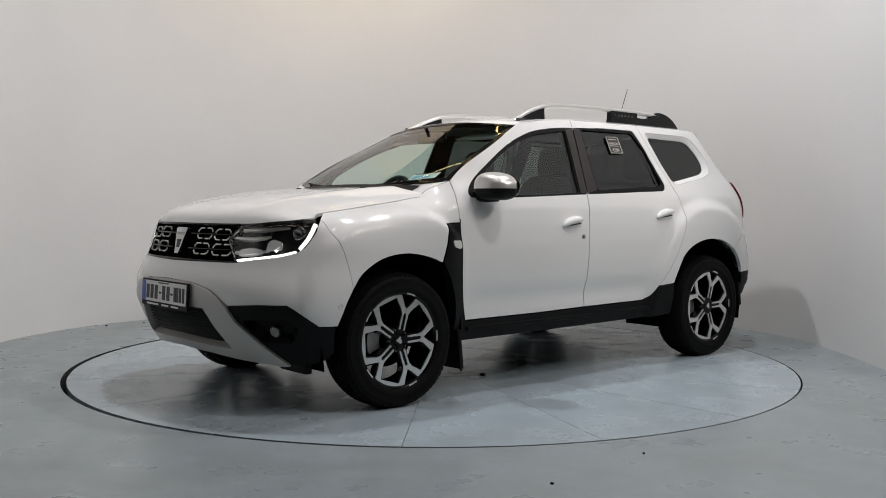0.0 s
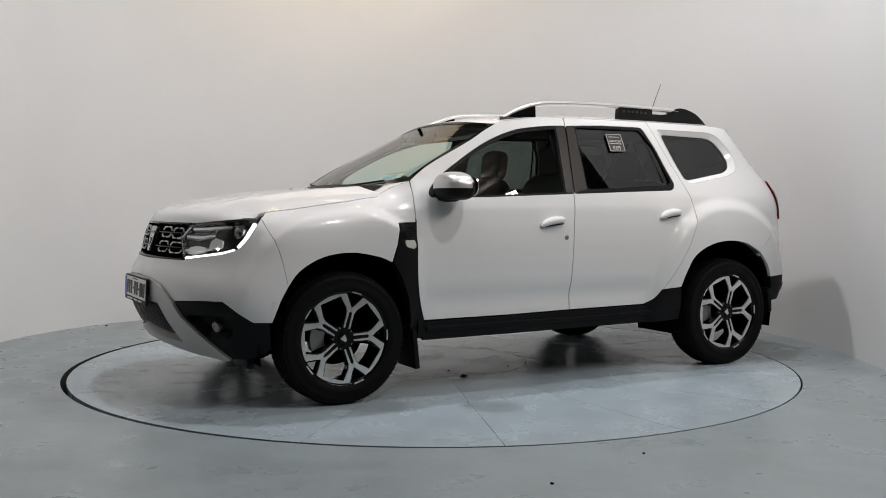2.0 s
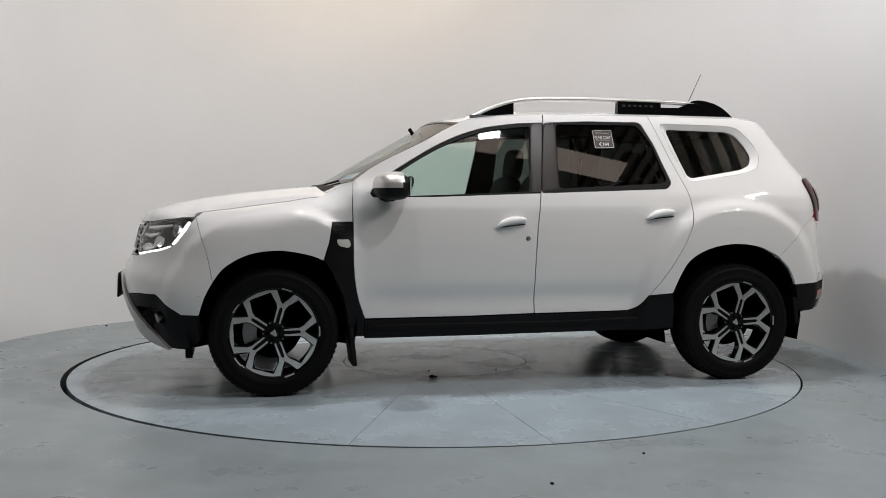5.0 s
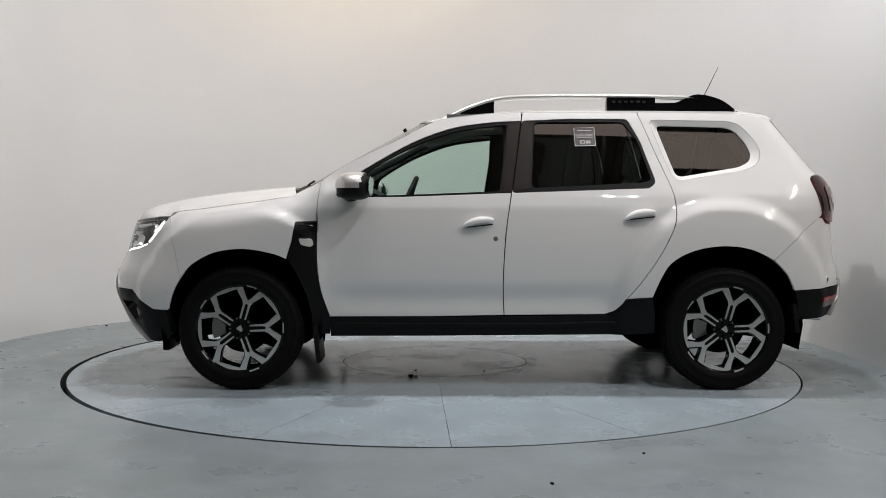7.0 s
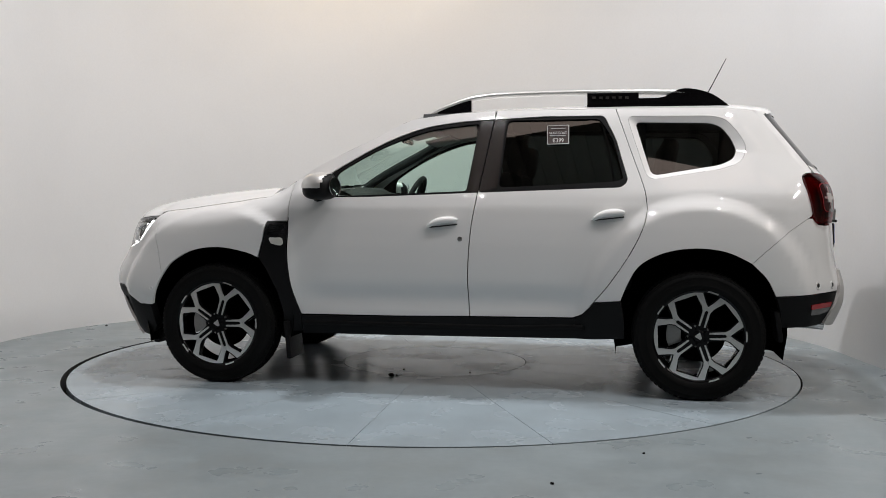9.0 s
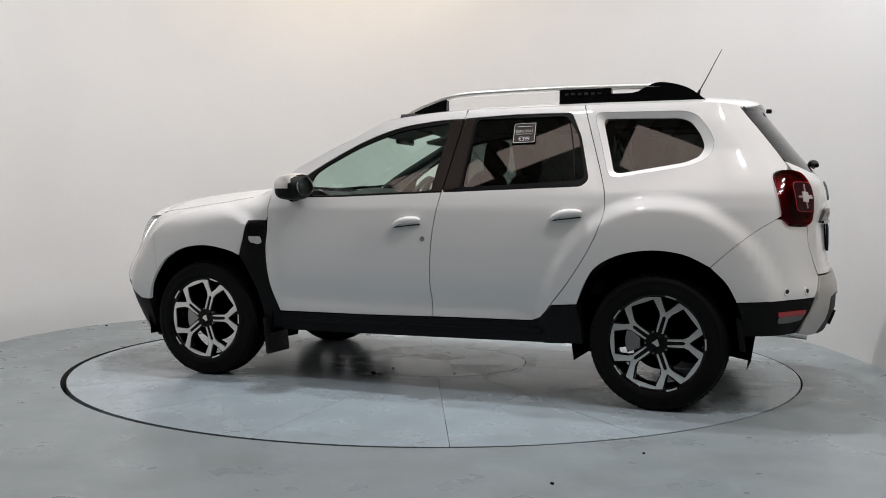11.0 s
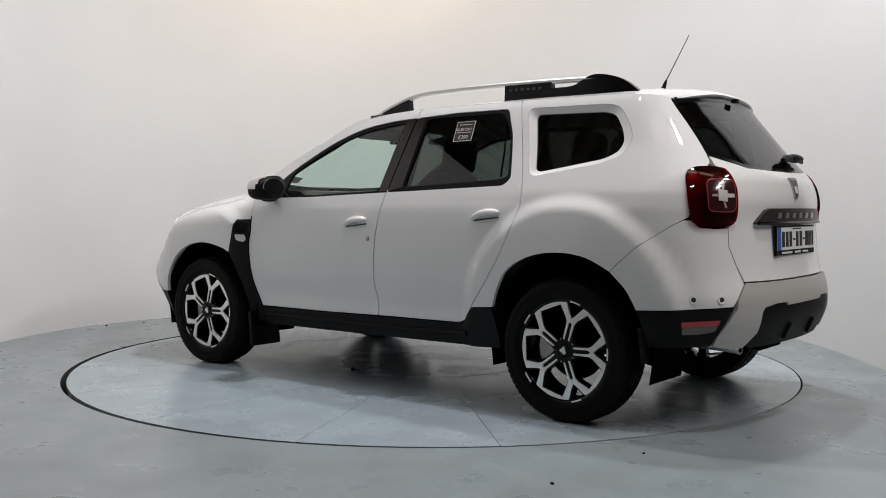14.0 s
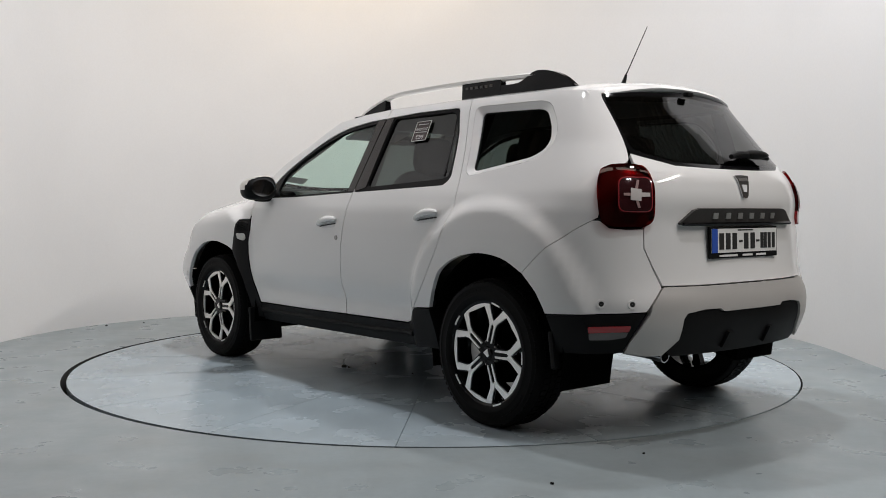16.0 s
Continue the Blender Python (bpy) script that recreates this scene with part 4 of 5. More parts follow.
    def spoil(u, v):
        x0, y0, z0 = roof(0.985, u)
        prof = ((0.0, 0.0), (-0.045, -0.006), (-0.088, -0.020), (-0.102, -0.032), (-0.092, -0.046), (-0.06, -0.052), (-0.01, -0.055))
        k = 1 - abs(u) ** 6
        dx, dz = prof[v]
        return (x0 + dx * (0.35 + 0.65 * k), y0, z0 + dz)
    sheet(bm, spoil, lin(-1, 1, 33), list(range(7)))
    part("spoiler", bm, M_PAINT, car, "white roof spoiler", sharp=50)
    bm = bmesh.new()
    box(bm, -1.815, -1.785, -0.02, 0.02, 1.535, 1.556, 0.005)
    part("washer_nozzle", bm, M_BLACK, car)

    # rails
    for s in (1, -1):
        pts = curve([(0.262, 1.510), (0.16, 1.556), (0.05, 1.604), (-0.10, 1.648), (-0.30, 1.664), (-0.75, 1.671), (-1.20, 1.666), (-1.30, 1.656)], 6)

        def ry(x):
            return s * float(np.interp(x, (-1.5, -0.9, 0.0, 0.3), (0.450, 0.470, 0.490, 0.515)))
        bm = bmesh.new()
        rows = []
        for x, z in pts:
            h = 0.024 if x < 0.1 else 0.024 - 0.045 * (x - 0.1)
            rows.append([bm.verts.new((x, ry(x) + s * 0.021 * math.cos(a), z - 0.012 + h * 0.62 * math.sin(a))) for a in lin(0, 2 * math.pi, 13)[:-1]])
        for a, b in zip(rows, rows[1:]):
            for k in range(12):
                bm.faces.new((a[k], a[(k + 1) % 12], b[(k + 1) % 12], b[k]))
        bm.faces.new(rows[0]), bm.faces.new(rows[-1])
        rail = part("roof_rail", bm, M_SILVER, car, "silver roof rail with black ends", sharp=50)

        def block(name, top, low, mat):
            bm = bmesh.new()
            rows = []
            for (x, zt), zl in zip(top, low):
                y = ry(x)
                rows.append([bm.verts.new(c) for c in ((x, y + s * 0.024, zl), (x, y + s * 0.020, zt), (x, y - s * 0.014, zt), (x, y - s * 0.022, zl))])
            for a, b in zip(rows, rows[1:]):
                for k in range(4):
                    bm.faces.new((a[k], a[(k + 1) % 4], b[(k + 1) % 4], b[k]))
            bm.faces.new(rows[0]), bm.faces.new(rows[-1])
            bmesh.ops.recalc_face_normals(bm, faces=bm.faces)
            return part(name, bm, mat, rail)

        def zr(x):
            ze, zc = float(np.interp(x, ROOF_X, ROOF_Z)), float(np.interp(x, (-1.5, -1.0, -0.6, -0.1, 0.15), (1.620, 1.624, 1.614, 1.592, 1.566)))
            ye = float(side_y(x, ze))
            return ze + (zc - ze) * (1 - (abs(ry(x)) / ye) ** 2.3) - 0.006
        xs_ = lin(0.12, -0.075, 8)
        block("rail_foot", [(x, float(np.interp(-x, [-p[0] for p in pts], [p[1] for p in pts])) - 0.020) for x in xs_], [zr(x) for x in xs_], M_GLOSS)
        xs_ = lin(-0.735, -1.02, 6)
        b = block("rail_plate", [(x, 1.652) for x in xs_], [zr(x) for x in xs_], M_GLOSS)
        for k in range(6):
            bm = bmesh.new()
            x = -0.775 - k * 0.036
            y = ry(x) + s * 0.0235
            box(bm, x - 0.010, x + 0.010, y - 0.001, y + 0.0015, 1.620, 1.633)
            part("raised_letter_bar", bm, M_BAR, b)
        tail = curve([(-1.02, 1.622), (-1.14, 1.624), (-1.20, 1.650), (-1.255, 1.672), (-1.33, 1.668), (-1.42, 1.640), (-1.49, 1.592), (-1.52, 1.565)], 3)
        block("rail_end", tail, [min(zr(x), z - 0.004) for x, z in tail], M_GLOSS)
    # aerial
    bm = bmesh.new()
    tube(bm, [(-1.40, 0, 1.622), (-1.41, 0, 1.640), (-1.425, 0, 1.68)], [0.022, 0.012, 0.006], 10)
    aer = part("aerial", bm, M_BLACK, car, "thin black whip aerial")
    bm = bmesh.new()
    tube(bm, [(-1.424, 0, 1.678), (-1.455, -0.003, 1.735), (-1.541, -0.016, 1.905)], [0.0035, 0.003, 0.0022], 6)
    part("whip", bm, M_INK, aer)


build_top()

# ---------------------------------------------------------------- nose and tail


def halves(half):
    """A whole outline from its half with y >= 0, first and last on the middle line."""
    return list(half) + [(-u, v) for u, v in half[::-1] if abs(u) > 1e-6]


def nz(x, y, z):
    return (nose_u(x, y), z)


def tz(x, y, z):
    return (tail_u(x, y), z)


def shape_on(name, kind, u, z, prof, mat, parent, lift=0.0, label="", turn=True):
    p, n = on_skin(kind, (u, z), lift)
    bm = bmesh.new()
    lathe(bm, prof, 24)
    bmesh.ops.transform(bm, matrix=Matrix.Translation(p) @ n.to_track_quat("Y", "Z").to_matrix().to_4x4(), verts=bm.verts)
    return part(name, bm, mat, parent, label)


def number_plate(x, z, tilt, end, parent):
    """A plate with a dark holder; characters as plain bars."""
    base = Matrix.Translation((x, 0, z)) @ pose(0, 0, 0, 0, -tilt * end, 0) @ Matrix.Diagonal((end, end, 1, 1))
    def add(nm, b, mat, par, lab="", bev=0.0):
        bm = bmesh.new()
        box(bm, *b, bev)
        bmesh.ops.transform(bm, matrix=base, verts=bm.verts)
        bmesh.ops.recalc_face_normals(bm, faces=bm.faces)
        return part(nm, bm, mat, par, lab, smooth=False)
    holder = add("number_plate", (-0.006, 0.006, -0.268, 0.268, -0.073, 0.066), M_BLACK, parent, "white number plate in a black holder", 0.004)
    pl = add("plate_sheet", (0.004, 0.009, -0.258, 0.258, -0.048, 0.058), M_WHITE, holder)
    add("blue_band", (0.0085, 0.0105, -0.258, -0.215, -0.048, 0.058), M_BLUE, holder)
    add("dealer_bar", (0.0085, 0.0100, -0.06, 0.06, 0.048, 0.054), M_INK, holder)
    ys = (-0.185, -0.135, -0.085, -0.036, 0.006, 0.058, 0.100, 0.135, 0.163, 0.195, 0.230)
    for k, y in enumerate(ys):
        if k in (3, 6):
            add("dash_bar", (0.0085, 0.0108, y - 0.013, y + 0.013, -0.004, 0.006), M_INK, holder)
        else:
            w = 0.017 if k < 6 else 0.012
            add("character_bar", (0.0085, 0.0108, y - w, y + w, -0.034, 0.038), M_INK, holder)
    for y0, y1 in ((-0.2, -0.06), (-0.02, 0.06), (0.09, 0.17)):
        add("small_bar", (0.0055, 0.0078, y0, y1, -0.066, -0.057), M_WHITE, holder)
    return holder


def build_nose():
    arch = [(nose_u(x, side_y(x, z).item()), z) for x, z in ARCH_F2]
    seam = [(nose_u(x, side_y(x, z).item()), z) for x, z in BUMPER_SEAM_F]
    lampline = [nz(2.060, .500, .738), nz(2.0, .62, .757), nz(1.925, .719, .772), nz(1.870, .762, .792), nz(1.836, .781, .815), nz(1.781, .789, .886), nz(1.745, .768, .944)]
    half = [(0.0, 0.733), nz(2.10, .30, .736)] + lampline + seam[::-1] + arch[1:] + \
        [nz(1.803, .844, .443), nz(1.893, .815, .511), nz(1.945, .791, .547), nz(2.02, .68, .547), nz(2.107, .515, .535), nz(2.126, .455, .577), nz(2.139, .394, .608), nz(2.15, .31, .625), nz(2.157, .248, .633), (0.0, 0.641)]
    bumper = panel("front_bumper", "nose", halves(half), M_PAINT, car, gap=0.0011, label="white front bumper")
    skid_o = [(0.0, 0.640), nz(2.157, .248, .632), nz(2.15, .31, .624), nz(2.139, .394, .607), nz(2.126, .455, .576), nz(2.107, .512, .528), nz(2.07, .545, .458), nz(1.967, .629, .342),
              nz(1.855, .687, .250), nz(1.884, .646, .246), nz(1.981, .491, .264), nz(2.06, .25, .288), (0.0, 0.297)]
    skid_i = [(0.0, 0.515), nz(2.155, .2, .515), nz(2.138, .345, .514), nz(2.125, .37, .48), nz(2.109, .395, .431), nz(2.04, .455, .324), nz(2.09, .2, .333), (0.0, 0.338)]
    skid = panel("skid_plate", "nose", halves(skid_o), M_SKID, bumper, holes=[halves(skid_i)], lift=0.014, flange=0.045, gap=0.001, label="satin silver skid plate")
    panel("lower_grille", "nose", inset(halves(skid_i), -0.01), M_BLACK, bumper, lift=-0.03, flange=0, gap=0)
    for k in range(9):
        z = 0.37 + k * 0.0165
        w = float(np.interp(z, (0.34, 0.43, 0.515), (0.19 + 0.18, 0.37, 0.33)))
        bm = bmesh.new()
        pts = [on_skin("nose", (nose_u(float(end_x(y, z, 1)), y), z + 0.004 * (i % 2)), -0.014)[0] for i, y in enumerate(lin(-w, w, 41))]
        tube(bm, pts, 0.0035, 5)
        part("mesh_bar", bm, M_BLACK, bumper)
    # grille
    g = [(0.0, 0.735), nz(2.10, .30, .738), nz(2.060, .498, .741), nz(2.053, .420, .845), nz(2.011, .470, .916), nz(2.04, .3, .924), (0.0, 0.930)]
    grille = panel("grille", "nose", halves(g), M_LINER, car, lift=-0.020, flange=0.02, gap=0, label="gloss black grille with chrome cells")
    bm = bmesh.new()
    rim = halves([(0.0, 0.738), nz(2.10, .30, .741), nz(2.060, .490, .744)])
    for ln in ([(nose_u(float(end_x(y, 0.742, 1)), y), 0.742) for y in lin(-0.49, 0.49, 21)], [(nose_u(float(end_x(y, 0.922, 1)), y), 0.922) for y in lin(-0.46, 0.46, 21)]):
        tube(bm, [on_skin("nose", q, -0.008)[0] for q in ln], 0.007, 6)
    part("grille_rim", bm, M_GLOSS, grille)
    for sy in (1, -1):
        for yc, zc, w, h in ((0.222, 0.876, 0.062, 0.026), (0.366, 0.872, 0.055, 0.026), (0.220, 0.800, 0.064, 0.026), (0.385, 0.798, 0.066, 0.026)):
            bm = bmesh.new()
            for sz in (1, -1):
                for sw in (1, -1):
                    q = [(yc + sw * 0.012, zc + sz * h), (yc + sw * (w - 0.016), zc + sz * h), (yc + sw * w, zc + sz * (h - 0.012)), (yc + sw * w, zc + sz * 0.007)]
                    tube(bm, [on_skin("nose", (nose_u(float(end_x(a, b, 1)), a * sy), b), -0.009)[0] for a, b in q], 0.0042, 6)
            part("grille_cell", bm, M_ALLOY, grille, "small chrome bracket")
        for zc in (0.80, 0.874):
            bm = bmesh.new()
            tube(bm, [on_skin("nose", (nose_u(float(end_x(a, zc, 1)), a * sy), zc), -0.013)[0] for a in lin(0.09, 0.44, 9)], 0.005, 6)
            part("grille_bar", bm, M_GLOSS, grille)
    em = [(0.0, 0.766), (0.020, 0.766), (0.026, 0.78), (0.050, 0.86), (0.060, 0.893), (0.058, 0.898), (0.0, 0.899)]
    em = [(nose_u(float(end_x(y, z, 1)), y), z) for y, z in em]
    e = panel("grille_emblem", "nose", halves(em), M_EMBLEM, car, lift=0.004, flange=0.025, gap=0, step=0.012, label="chrome shield emblem")
    panel("emblem_inset", "nose", halves([(nose_u(float(end_x(y, z, 1)), y), z) for y, z in ((0.0, 0.797), (0.012, 0.797), (0.021, 0.838), (0.0, 0.838))]), M_GLOSS, e, lift=0.006, flange=0.002, gap=0, step=0.012)
    panel("emblem_bar", "nose", halves([(nose_u(float(end_x(y, z, 1)), y), z) for y, z in ((0.0, 0.862), (0.036, 0.862), (0.038, 0.874), (0.0, 0.874))]), M_STEEL, e, lift=0.006, flange=0.002, gap=0, step=0.012)
    number_plate(2.186, 0.562, 3, 1, bumper)
    # headlights
    lamp = [nz(2.060, .502, .740), nz(2.053, .422, .845), nz(2.030, .445, .886), nz(2.011, .472, .917), nz(1.926, .618, .936), nz(1.84, .70, .945), nz(1.743, .760, .947)] + lampline[::-1][1:-1]
    for s in (1, -1):
        poly = [(u * s, v) for u, v in lamp]
        hl = panel("headlight", "nose", inset(poly, 0.002), M_BLACK, car, lift=-0.045, flange=0, gap=0, label="clear headlight with lit running light")
        ring_panel("headlight_bezel", "nose", poly, inset(poly, 0.010), M_GLOSS, hl, 1, -0.002, -0.046)
        panel("lens", "nose", inset(poly, 0.002), M_LENS, hl, lift=-0.002, flange=0, gap=0)
        drl = [nz(2.052, .505, .752), nz(2.0, .612, .764), nz(1.93, .708, .779), nz(1.872, .755, .796), nz(1.858, .762, .808), nz(1.820, .780, .858), nz(1.775, .775, .928)]
        for seg, r0, r1 in ((drl[:4], 0.007, 0.006), (drl[4:], 0.008, 0.011)):
            bm = bmesh.new()
            ln = curve(seg, 5)
            tube(bm, [on_skin("nose", (u * s, v), -0.012)[0] for u, v in ln], lin(r0, r1, len(ln)), 8)
            part("running_light", bm, M_GLOW, hl, "lit white running light strip")
        for q in (((2.052, .428, .848), (2.035, .450, .880), (2.018, .475, .905)), ((2.052, .428, .838), (2.055, .455, .80), (2.056, .492, .765))):
            bm = bmesh.new()
            tube(bm, [on_skin("nose", (nose_u(a, b * s), c), -0.010)[0] for a, b, c in q], 0.0045, 6)
            part("lamp_trim", bm, M_CHROME, hl)
        for (px, py, pz), r, m in (((1.84, 0.735, 0.892), 0.030, M_EMBLEM),):
            p, n = on_skin("nose", (nose_u(px, py * s), pz), -0.034)
            d = (n + Vector((0.8, 0, 0))).normalized()
            bm = bmesh.new()
            lathe(bm, [(0.001, -0.012), (r * 0.5, -0.008), (r * 0.85, 0.004), (r, 0.016), (r * 1.08, 0.014), (r * 1.08, -0.02)], 24)
            bmesh.ops.transform(bm, matrix=Matrix.Translation(p) @ d.to_track_quat("Y", "Z").to_matrix().to_4x4(), verts=bm.verts)
            part("lamp_reflector", bm, m, hl)
        for q, m, lf in ((((.495, .775), (.56, .772), (.625, .785), (.615, .808), (.56, .815), (.50, .806)), M_ALLOY, -0.020),
                         (((.640, .800), (.705, .806), (.700, .842), (.660, .856), (.642, .838)), M_WHITE, -0.014),
                         (((.462, .850), (.54, .842), (.625, .856), (.640, .900), (.56, .912), (.482, .896)), M_EMBLEM, -0.034),
                         (((.470, .856), (.54, .848), (.618, .861), (.631, .895), (.56, .906), (.487, .890)), M_GLOSS, -0.030)):
            panel("reflector_face", "nose", rounded([(nose_u(float(end_x(a, b, 1)), a * s), b) for a, b in q], 0.008), m, hl, lift=lf, flange=0.012, gap=0, step=0.02)
        bm = bmesh.new()
        tube(bm, [on_skin("nose", (nose_u(a, b * s), c), -0.022)[0] for a, b, c in ((1.945, .675, .800), (1.925, .690, .822), (1.918, .692, .836))], [0.009, 0.008, 0.005], 8)
        part("running_light", bm, M_GLOW, hl)
        for q in (((2.045, .455, .86), (1.985, .545, .855), (1.93, .62, .87)), ((2.02, .49, .90), (1.95, .59, .905), (1.86, .68, .92)), ((2.055, .47, .79), (2.01, .56, .79), (1.96, .64, .80))):
            bm = bmesh.new()
            tube(bm, [on_skin("nose", (nose_u(a, b * s), c), -0.026)[0] for a, b, c in q], [0.010, 0.012, 0.006], 6)
            part("lamp_blade", bm, M_ALLOY, hl)
    # lower lip and belly
    bm = bmesh.new()
    box(bm, 1.76, 1.80, -0.72, -0.48, 0.195, 0.27, 0.01)
    part("air_deflector", bm, M_BLACK, car)
    bm = bmesh.new()
    box(bm, 1.76, 1.80, 0.48, 0.72, 0.195, 0.27, 0.01)
    part("air_deflector", bm, M_BLACK, car)


def build_tail():
    half = [(0.0, 0.677), tz(-2.12, .30, .677), tz(-2.069, .533, .679), tz(-2.045, .570, .76), tz(-2.024, .602, .839), tz(-2.018, .598, .924), tz(-2.034, .555, .965), tz(-2.027, .546, 1.1),
            tz(-1.985, .550, 1.175), tz(-1.945, .580, 1.200), tz(-1.915, .568, 1.245), tz(-1.945, .515, 1.228), tz(-2.015, .39, 1.193), tz(-2.05, .2, 1.186), (0.0, 1.184)]
    gate = panel("tailgate", "tail", halves(half), M_PAINT, car, gap=0.0022, label="white tailgate")
    gl = [(0.0, 1.182), tz(-2.05, .2, 1.184), tz(-2.015, .39, 1.191), tz(-1.945, .515, 1.226), tz(-1.912, .566, 1.250), tz(-1.87, .560, 1.30), tz(-1.80, .540, 1.385), tz(-1.72, .525, 1.48), tz(-1.70, .51, 1.53), (0.0, 1.555)]
    g = panel("rear_window", "tail", halves(gl), M_TINT, gate, lift=-0.003, flange=0, gap=0.001, label="dark privacy glass rear window")
    ring_panel("window_seal", "tail", halves(gl), inset(halves(gl), 0.03), M_GLOSS, g, 1, -0.001, -0.004)
    bm = bmesh.new()
    P = [on_skin("tail", tz(-2.0, y, z), 0.03)[0] for y, z in ((-0.30, 1.225), (-0.2, 1.24), (-0.05, 1.235), (0.02, 1.222))]
    tube(bm, P, [0.010, 0.016, 0.018, 0.012], 8)
    part("rear_wiper", bm, M_BLACK, gate, "black rear wiper")
    bm = bmesh.new()
    bmesh.ops.create_uvsphere(bm, u_segments=16, v_segments=10, radius=1, matrix=Matrix.Translation(P[1]) @ Matrix.Diagonal((0.03, 0.11, 0.022, 1)))
    part("wiper_cover", bm, M_BLACK, gate)
    bar = [(0.0, 1.010), (0.325, 1.009), (0.36, 1.000), (0.435, 0.945), (0.43, 0.936), (0.0, 0.936)]
    bar = [(tail_u(float(end_x(y, z, -1)), y), z) for y, z in bar]
    b = panel("tailgate_bar", "tail", halves(bar), M_BAR, gate, lift=0.016, flange=0.03, gap=0, label="dark grey tailgate bar with raised bars")
    bm = bmesh.new()
    tube(bm, [on_skin("tail", (tail_u(float(end_x(y, 0.94, -1)), y), 0.939), 0.018)[0] for y in lin(-0.42, 0.42, 15)], 0.008, 6)
    part("bar_lip", bm, M_GLOSS, b)
    for k in range(6):
        y = 0.225 - k * 0.090
        q = [(y - 0.017, 0.963), (y + 0.017, 0.963), (y + 0.017, 0.990), (y - 0.017, 0.990)]
        q = [(tail_u(float(end_x(a, z, -1)), a), z) for a, z in q]
        panel("raised_letter_bar", "tail", q, M_ALLOY, b, lift=0.020, flange=0.005, gap=0, step=0.02)
    em = [(0.0, 1.055), (0.018, 1.056), (0.024, 1.068), (0.043, 1.135), (0.052, 1.152), (0.0, 1.154)]
    e = panel("tailgate_emblem", "tail", halves([(tail_u(float(end_x(y, z, -1)), y), z) for y, z in em]), M_EMBLEM, gate, lift=0.008, flange=0.01, gap=0, step=0.012, label="chrome shield emblem")
    panel("emblem_inset", "tail", halves([(tail_u(float(end_x(y, z, -1)), y), z) for y, z in ((0.0, 1.08), (0.012, 1.08), (0.021, 1.113), (0.0, 1.113))]), M_PAINT, e, lift=0.0095, flange=0.002, gap=0, step=0.012)
    panel("emblem_bar", "tail", halves([(tail_u(float(end_x(y, z, -1)), y), z) for y, z in ((0.0, 1.128), (0.033, 1.128), (0.036, 1.140), (0.0, 1.140))]), M_STEEL, e, lift=0.0095, flange=0.002, gap=0, step=0.012)
    number_plate(-2.112, 0.860, 2, -1, gate)
    # silver and black lower bumper
    so = [(0.0, 0.672), tz(-2.12, .30, .672), tz(-2.069, .535, .674), tz(-2.061, .595, .600), tz(-2.058, .606, .560), tz(-2.003, .666, .449), tz(-1.981, .673, .400), tz(-2.02, .59, .386), tz(-2.056, .523, .386),
          tz(-2.097, .463, .453), tz(-2.110, .452, .540), tz(-2.116, .435, .562), tz(-2.13, .34, .574), tz(-2.142, .24, .574), tz(-2.146, .22, .560), (0.0, 0.560)]
    sk = panel("rear_skid_plate", "tail", halves(so), M_SKID, car, lift=0.010, flange=0.04, gap=0.001, label="satin silver rear bumper insert")
    bo = [(0.0, 0.558), tz(-2.146, .22, .558), tz(-2.142, .24, .572), tz(-2.13, .34, .572), tz(-2.116, .433, .560), tz(-2.108, .450, .540), tz(-2.095, .461, .453), tz(-2.06, .50, .395), tz(-2.06, .46, .375), (0.0, 0.372)]
    lb = panel("lower_valance", "tail", halves(bo), M_BLACK, sk, lift=0.0, flange=0.10, gap=0.001, label="black plastic valance")
    for y in (0.16, -0.16):
        q = [(y - 0.03, 0.40), (y + 0.03, 0.40), (y + 0.015, 0.47), (y - 0.015, 0.47)]
        panel("valance_fin", "tail", [(tail_u(float(end_x(a, z, -1)), a), z) for a, z in q], M_BLACK, sk, lift=0.014, flange=0.014, gap=0, step=0.02)
    bm = bmesh.new()
    tube(bm, [(-1.80, 0.445, 0.380), (-1.92, 0.45, 0.378), (-1.99, 0.455, 0.374), (-2.03, 0.455, 0.370)], 0.030, 20, caps=False)
    thicken(bm, 0.004)
    part("exhaust_pipe", bm, M_CHROME, car, "chrome exhaust tip")
    bm = bmesh.new()
    tube(bm, [(-1.62, -0.35, 0.42), (-1.68, -0.1, 0.42), (-1.72, 0.2, 0.42), (-1.80, 0.445, 0.39)], [0.06, 0.07, 0.07, 0.035], 16)
    part("silencer", bm, M_STEEL, car)
    # tail lamps
    lamp = [tz(-2.018, .600, .926), tz(-2.030, .562, .945), tz(-2.034, .552, .98), tz(-2.027, .546, 1.10), tz(-2.00, .546, 1.155), tz(-1.977, .553, 1.182), tz(-1.93, .60, 1.193), tz(-1.885, .655, 1.189), tz(-1.858, .692, 1.170),
            tz(-1.868, .720, 1.12), tz(-1.880, .738, 1.07), tz(-1.903, .752, .985), tz(-1.915, .748, .945), tz(-1.940, .722, .927)]
    lamp = rounded(lamp, 0.012, 2)
    for s in (1, -1):
        poly = [(u * s, v) for u, v in lamp]
        tl = panel("tail_lamp", "tail", inset(poly, 0.003), M_REDBACK, car, lift=-0.022, flange=0, gap=0, label="dark red tail lamp with clear cross")
        panel("lens", "tail", inset(poly, 0.002), M_REDLENS, tl, lift=0.012, flange=0.034, gap=0)
        c = (tail_u(-1.985, .62) * s, 1.062)

        def core(w, h, corner):
            return rounded([(c[0] - w, c[1] - h), (c[0] + w, c[1] - h), (c[0] + w, c[1] + h), (c[0] - w, c[1] + h)], corner)
